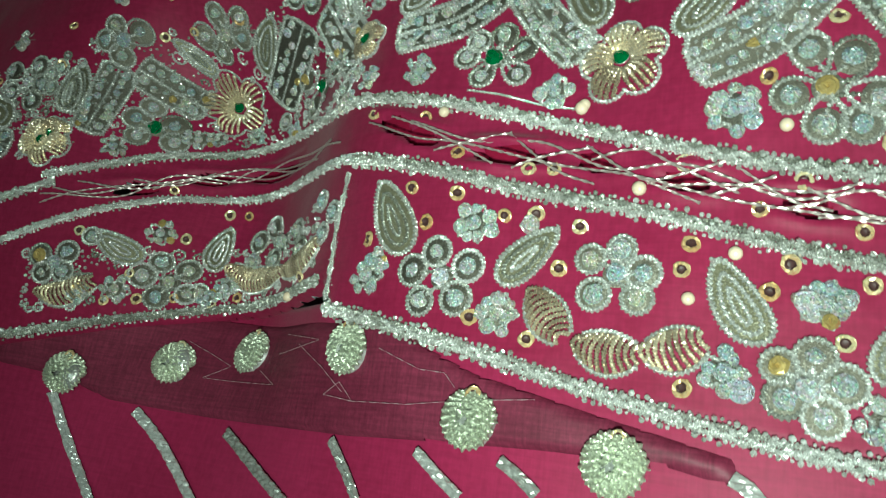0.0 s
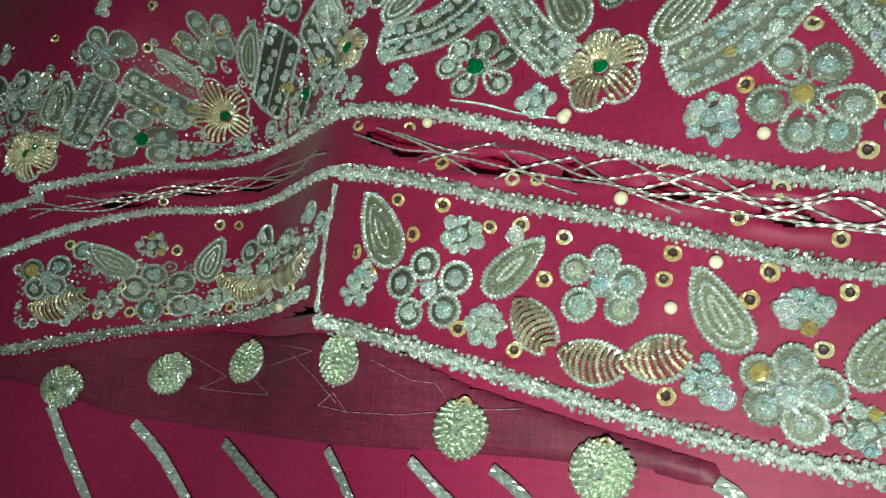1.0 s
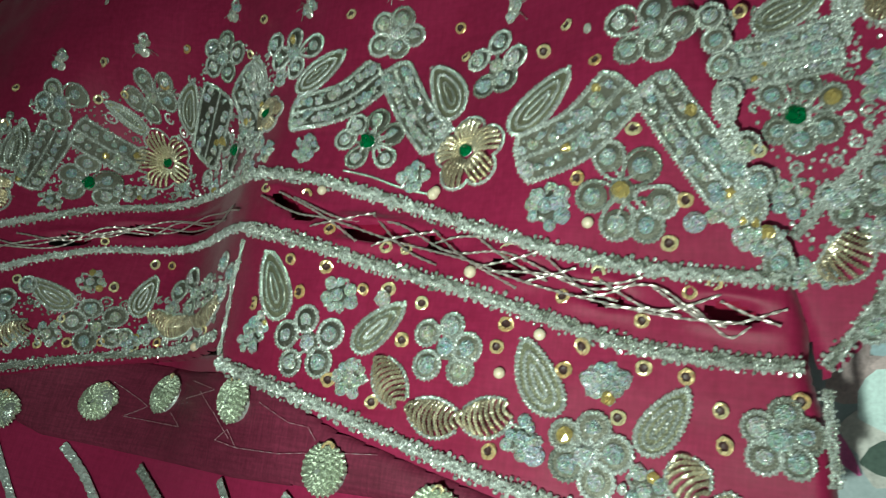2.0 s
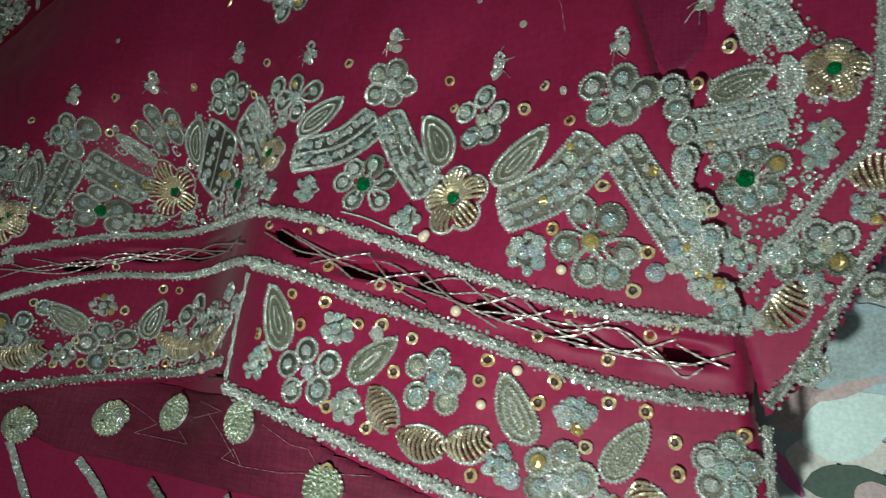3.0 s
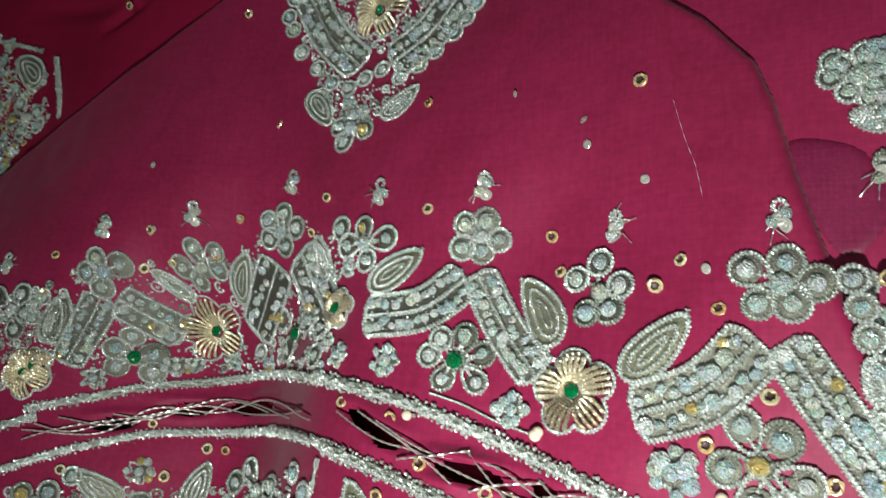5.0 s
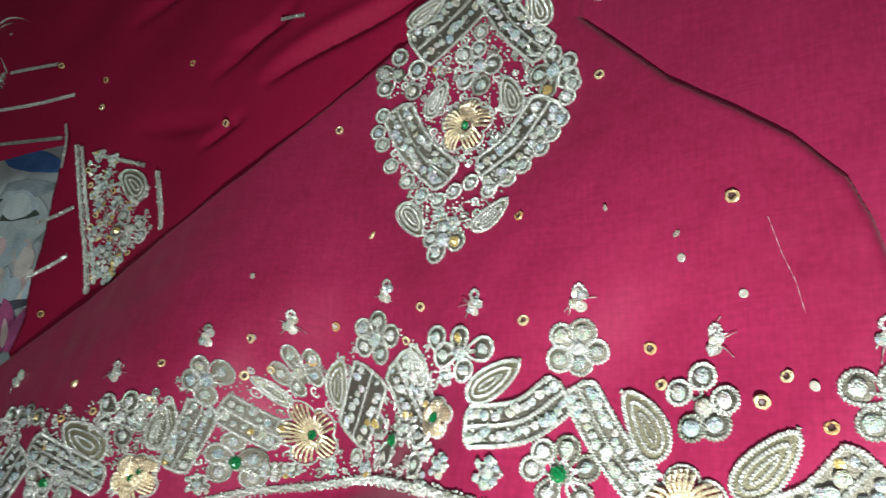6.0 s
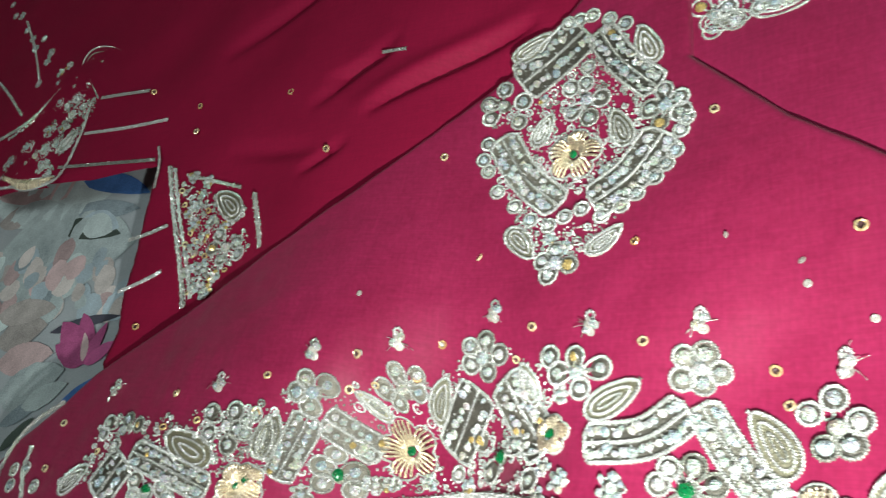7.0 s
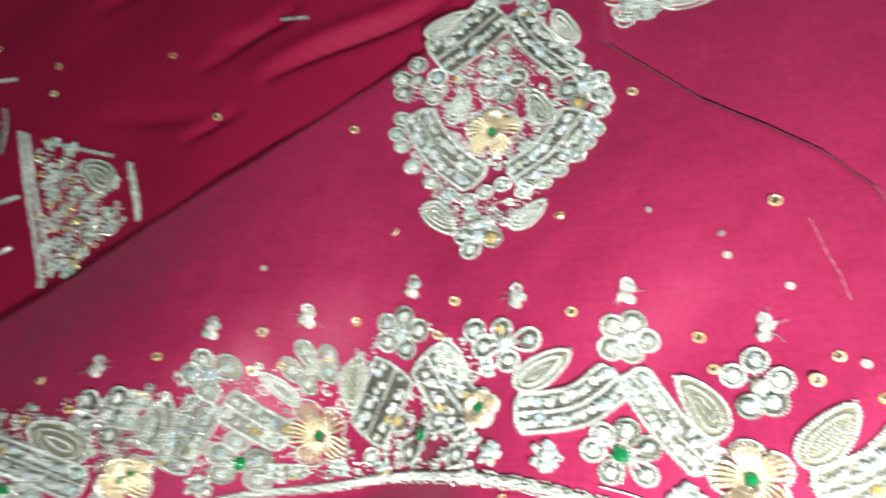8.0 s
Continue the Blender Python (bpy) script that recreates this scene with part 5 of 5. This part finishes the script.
# fold at the side
leaf(side, 0.1261, 0.0387, 118, 0.0119, lift=-4)
leaf(side, 0.1215, 0.0461, 101, 0.0080, lift=-4)
leaf(side, 0.1225, 0.0532, -56, 0.0056, lift=-4)
leaf(side, 0.1367, 0.0255, 97, 0.0114, lift=-4)
stone_band(side, [(0.1245, 0.0508), (0.1322, 0.0439), (0.1379, 0.0340)], 0.0071, lift=-4)
leaf(side, 0.1240, 0.0245, 25, 0.0174, lift=-4)
stone_band(side, [(0.1120, 0.0133), (0.1243, 0.0149), (0.1373, 0.0185)], 0.0075, lift=-4)
stone_band(side, [(0.1107, 0.0083), (0.1244, 0.0100), (0.1361, 0.0117)], 0.0062, lift=-4)
flower(side, 0.1261, -0.0024, "green", [(-5.7, 5.8), (2.5, 7.5), (-4.2, -3.7), (6.9, -3.5), (8.5, 4.4), (1.1, -6.0)], lift=-4)
bullion_flower(side, 0.1472, 0.0263, 8, lift=-4)
cluster(side, 0.1453, 0.0096, 5, 7, lift=-4)
cluster(side, 0.1440, 0.0044, 5, 7, lift=-4)
cluster(side, 0.1249, -0.0225, 5, 7, lift=-4)
cluster(side, 0.1205, -0.0187, 5, 7, lift=-4)
cluster(side, 0.1430, -0.0302, 5, 7, lift=-4)
cluster(side, 0.1551, -0.0099, 5, 7, lift=-4)
flower(side, 0.1462, -0.0192, "clear", [(-2.7, 2.9), (3.9, 2.2), (-3.3, -3.7), (2.6, -5.0)], lift=-4)
flower(side, 0.1355, -0.0230, "clear", [(-2.1, 1.5), (2.7, 2.3), (1.4, -2.9)], lift=-4)
ring(side, 0.1086, 0.0233, lift=-4)
ring(side, 0.1081, 0.0166, lift=-4)
ring(side, 0.1106, 0.0122, lift=-4)
swag(side, [(0.1323, -0.0394), (0.1370, -0.0362), (0.1396, -0.0303)], lift=-4)
swag(side, [(0.1519, -0.0026), (0.1570, -0.0006), (0.1629, -0.0001)], lift=-4)
cluster(side, 0.1323, -0.0394, 4, 6, lift=-4)
cluster(side, 0.1139, -0.0265, 5, 7, lift=-4)
cluster(side, 0.1125, -0.0320, 5, 7, lift=-4)
cluster(side, 0.1186, -0.0340, 5, 7, lift=-4)
cluster(side, 0.1267, -0.0397, 5, 7, lift=-4)
ring(side, 0.1420, -0.0517, lift=-4)
ring(side, 0.1435, -0.0502, lift=-4)
ring(side, 0.1570, -0.0297, lift=-4)
for x, y in [(0.1035, -0.0282), (0.1173, -0.0218)]:
    glint_stone(side, x, y, lift=-4)
for x, y in [(0.1148, 0.0249), (0.1229, 0.0362), (0.1218, -0.0138), (0.1022, -0.0222)]:
    sequin(side, x, y, 2, lift=-4)
flower(side, 0.1090, 0.0762, "clear", [(-3.8, 3.8), (3.8, 0.9), (-2.6, -4.0), (2.7, -5.8)], lift=-4)
cluster(side, 0.1145, 0.0658, 6, 7, lift=-4)
cluster(side, 0.1165, 0.0732, 6, 7, lift=-4)
leaf(side, 0.1106, 0.0641, -40, 0.0084, lift=-4)
ring(side, 0.1033, 0.0811, lift=-4)
ring(side, 0.1026, 0.0772, lift=-4)
ring(side, 0.1104, 0.0822, lift=-4)
cluster(side, 0.1141, 0.0808, 6, 7, lift=-4)
for x, y in [(0.1136, 0.0506)]:
    sprig(side, x, y, lift=-4)
# cuff and sleeve end
leaf(back, -0.2621, 0.1333, 144, 0.0298, lift=-5)
flower(back, -0.2522, 0.1046, "white", [(-10.2, 9.8), (7.5, 2.8), (-12.5, 0.3), (-1.5, -7.6), (12.0, -5.3)], lift=-5)
cluster(back, -0.3015, 0.1562, 5, 7, lift=-5)
cluster(back, -0.2865, 0.1503, 5, 7, lift=-5)
cluster(back, -0.2904, 0.1355, 6, 7, lift=-5)
cluster(back, -0.2729, 0.1225, 5, 7, lift=-5)
cluster(back, -0.2869, 0.1219, 5, 7, lift=-5)
cluster(back, -0.2753, 0.1118, 5, 7, lift=-5)
cluster(back, -0.2814, 0.1049, 6, 7, lift=-5)
cluster(back, -0.2687, 0.0933, 6, 7, lift=-5)
cluster(back, -0.2541, 0.0871, 5, 7, lift=-5)
cluster(back, -0.2664, 0.0807, 5, 7, lift=-5)
cluster(back, -0.2560, 0.0784, 6, 7, lift=-5)
cluster(back, -0.2772, 0.0919, 5, 7, lift=-5)
cluster(back, -0.2599, 0.1195, 4, 7, lift=-5)
cluster(back, -0.2955, 0.1303, 4, 7, lift=-5)
cluster(back, -0.2885, 0.1429, 4, 7, lift=-5)
for x, y in [(-0.3007, 0.1365), (-0.2881, 0.1090), (-0.2868, 0.1163), (-0.2793, 0.1102), (-0.2676, 0.1004), (-0.2467, 0.0902), (-0.2772, 0.1010), (-0.2776, 0.1304), (-0.3078, 0.1470), (-0.2690, 0.0772)]:
    sequin(back, x, y, 1.8, lift=-4.5)
trim(back, [(-0.3224, 0.1649), (-0.2986, 0.1229), (-0.2654, 0.0736)], 1.5, lift=-5)
flower(back, -0.4965, 0.1986, "clear", [(-18.9, 11.1), (9.2, 5.3), (-8.9, -5.9), (17.8, -12.5)], lift=-5)
flower(back, -0.4813, 0.2420, "clear", [(-14.8, 7.1), (9.7, 6.1), (11.8, -10.1)], lift=-5)
leaf(back, -0.4607, 0.2070, 53, 0.0214, lift=-5)
cluster(back, -0.4763, 0.2074, 5, 7, lift=-5)
cluster(back, -0.5303, 0.1971, 5, 7, lift=-5)
cluster(back, -0.4935, 0.2231, 5, 7, lift=-5)
cluster(back, -0.4747, 0.2225, 4, 6, lift=-5)
cluster(back, -0.5093, 0.1840, 5, 7, lift=-5)
cluster(back, -0.4691, 0.1790, 5, 7, lift=-5)
cluster(back, -0.5466, 0.3011, 5, 7, lift=-5)
cluster(back, -0.5144, 0.2820, 5, 7, lift=-5)
cluster(back, -0.4840, 0.2696, 4.5, 7, lift=-5)
cluster(back, -0.4637, 0.2598, 4.5, 7, lift=-5)
cluster(back, -0.4584, 0.2377, 4.5, 7, lift=-5)
cluster(back, -0.5914, 0.3372, 4.5, 7, lift=-5)
swag(back, [(-0.5275, 0.1822), (-0.4902, 0.1727), (-0.4587, 0.1739)], lift=-5)
leaf(back, -0.4601, 0.2820, -11, 0.0532, lift=-5)
cluster(back, -0.6359, 0.3760, 5, 7, lift=-5)
cluster(back, -0.5771, 0.3221, 5, 7, lift=-5)
cluster(back, -0.5463, 0.3101, 5, 7, lift=-5)
cluster(back, -0.5055, 0.2868, 5, 7, lift=-5)
cluster(back, -0.4558, 0.2786, 5, 7, lift=-5)
ring(back, -0.6666, 0.3991, lift=-5)
ring(back, -0.6104, 0.3520, lift=-5)
ring(back, -0.5700, 0.3316, lift=-5)
ring(back, -0.5110, 0.2699, lift=-5)
ring(back, -0.4828, 0.2612, lift=-5)
ring(back, -0.5436, 0.2768, lift=-5)
ring(back, -0.6481, 0.3795, lift=-5)
# loose pieces on the panel
for x, y in [(-0.1152, 0.1393), (-0.0911, 0.0886), (0.0073, 0.1395), (0.0537, 0.0827), (-0.0209, 0.0876), (-0.1794, 0.0284), (-0.2328, 0.0176), (-0.1346, 0.0320), (0.0302, 0.0286), (-0.0698, 0.0450), (-0.3144, -0.0012), (-0.3127, -0.0248), (-0.2336, 0.0010), (-0.2128, 0.0055), (-0.1816, 0.0122), (-0.2750, -0.0134), (-0.1163, 0.0369)]:
    sequin(skirt, x, y, 1.9)
for x, y in [(0.0120, 0.0861), (0.0371, 0.0667), (-0.0573, 0.0455), (0.0553, 0.0538), (0.0359, 0.0743), (-0.1423, 0.0687), (-0.1043, 0.0509), (-0.1386, 0.0429), (0.0731, 0.0265)]:
    set_on(DISC, "clear_sequin", skirt, x, y, 0.0013, 0.5, 0.4)
for x, y in [(-0.1921, 0.1564), (-0.2998, 0.0568), (-0.3166, 0.2103), (-0.2320, 0.2017), (-0.3739, 0.2334), (-0.3126, 0.1904)]:
    sequin(back, x, y, 2.0, lift=-4.5)
seed_filling(skirt, [(-0.2074, 0.0065), (-0.1662, 0.0311), (-0.1494, 0.0332), (-0.1309, 0.0402), (-0.1103, 0.0406), (-0.0932, 0.0563), (-0.0784, 0.0577), (-0.0571, 0.0476), (-0.0293, 0.0434), (-0.0502, 0.0195), (-0.0460, -0.0075), (-0.1336, -0.0114), (-0.1946, -0.0335)], 0.45)
seed_filling(skirt, [(-0.3226, -0.0399), (-0.2796, 0.0094), (-0.2522, 0.0104), (-0.2103, 0.0162), (-0.1864, 0.0141), (-0.1706, -0.0212)], 0.45)
seed_filling(skirt, [(-0.0525, 0.2039), (-0.0363, 0.1991), (-0.0155, 0.1837), (-0.0126, 0.1606), (-0.0019, 0.1530), (-0.0025, 0.1335), (-0.0170, 0.1088), (-0.0252, 0.0976), (-0.0464, 0.0755), (-0.0618, 0.0749), (-0.0775, 0.0895), (-0.0812, 0.1059), (-0.0972, 0.1352), (-0.0982, 0.1709), (-0.0846, 0.1779), (-0.0828, 0.1927)], 0.9)
seed_filling(side, [(0.1093, 0.0064), (0.1102, 0.0283), (0.1213, 0.0337), (0.1208, 0.0645), (0.1498, 0.0599), (0.1495, -0.0172), (0.1290, -0.0495), (0.1153, -0.0157)], 0.45, lift=-4)
seed_filling(back, [(-0.3214, 0.1628), (-0.2425, 0.1352), (-0.2254, 0.1016), (-0.2684, 0.0702)], 0.9, lift=-5)
seed_filling(back, [(-0.5763, 0.2144), (-0.5007, 0.2594), (-0.4354, 0.2801), (-0.4397, 0.2291), (-0.4576, 0.1776), (-0.5468, 0.1757)], 0.9, lift=-5)
seed_filling(back, [(-0.0280, 0.2094), (-0.0051, 0.1868), (0.0066, 0.1783), (0.0221, 0.1846), (0.0425, 0.1815), (0.0353, 0.2070), (-0.0104, 0.2270)], 0.9, lift=-5)
seed_filling(skirt, [(-0.1871, -0.0604), (-0.0555, -0.0341), (-0.0499, -0.0657), (-0.1797, -0.0906)], 0.5)
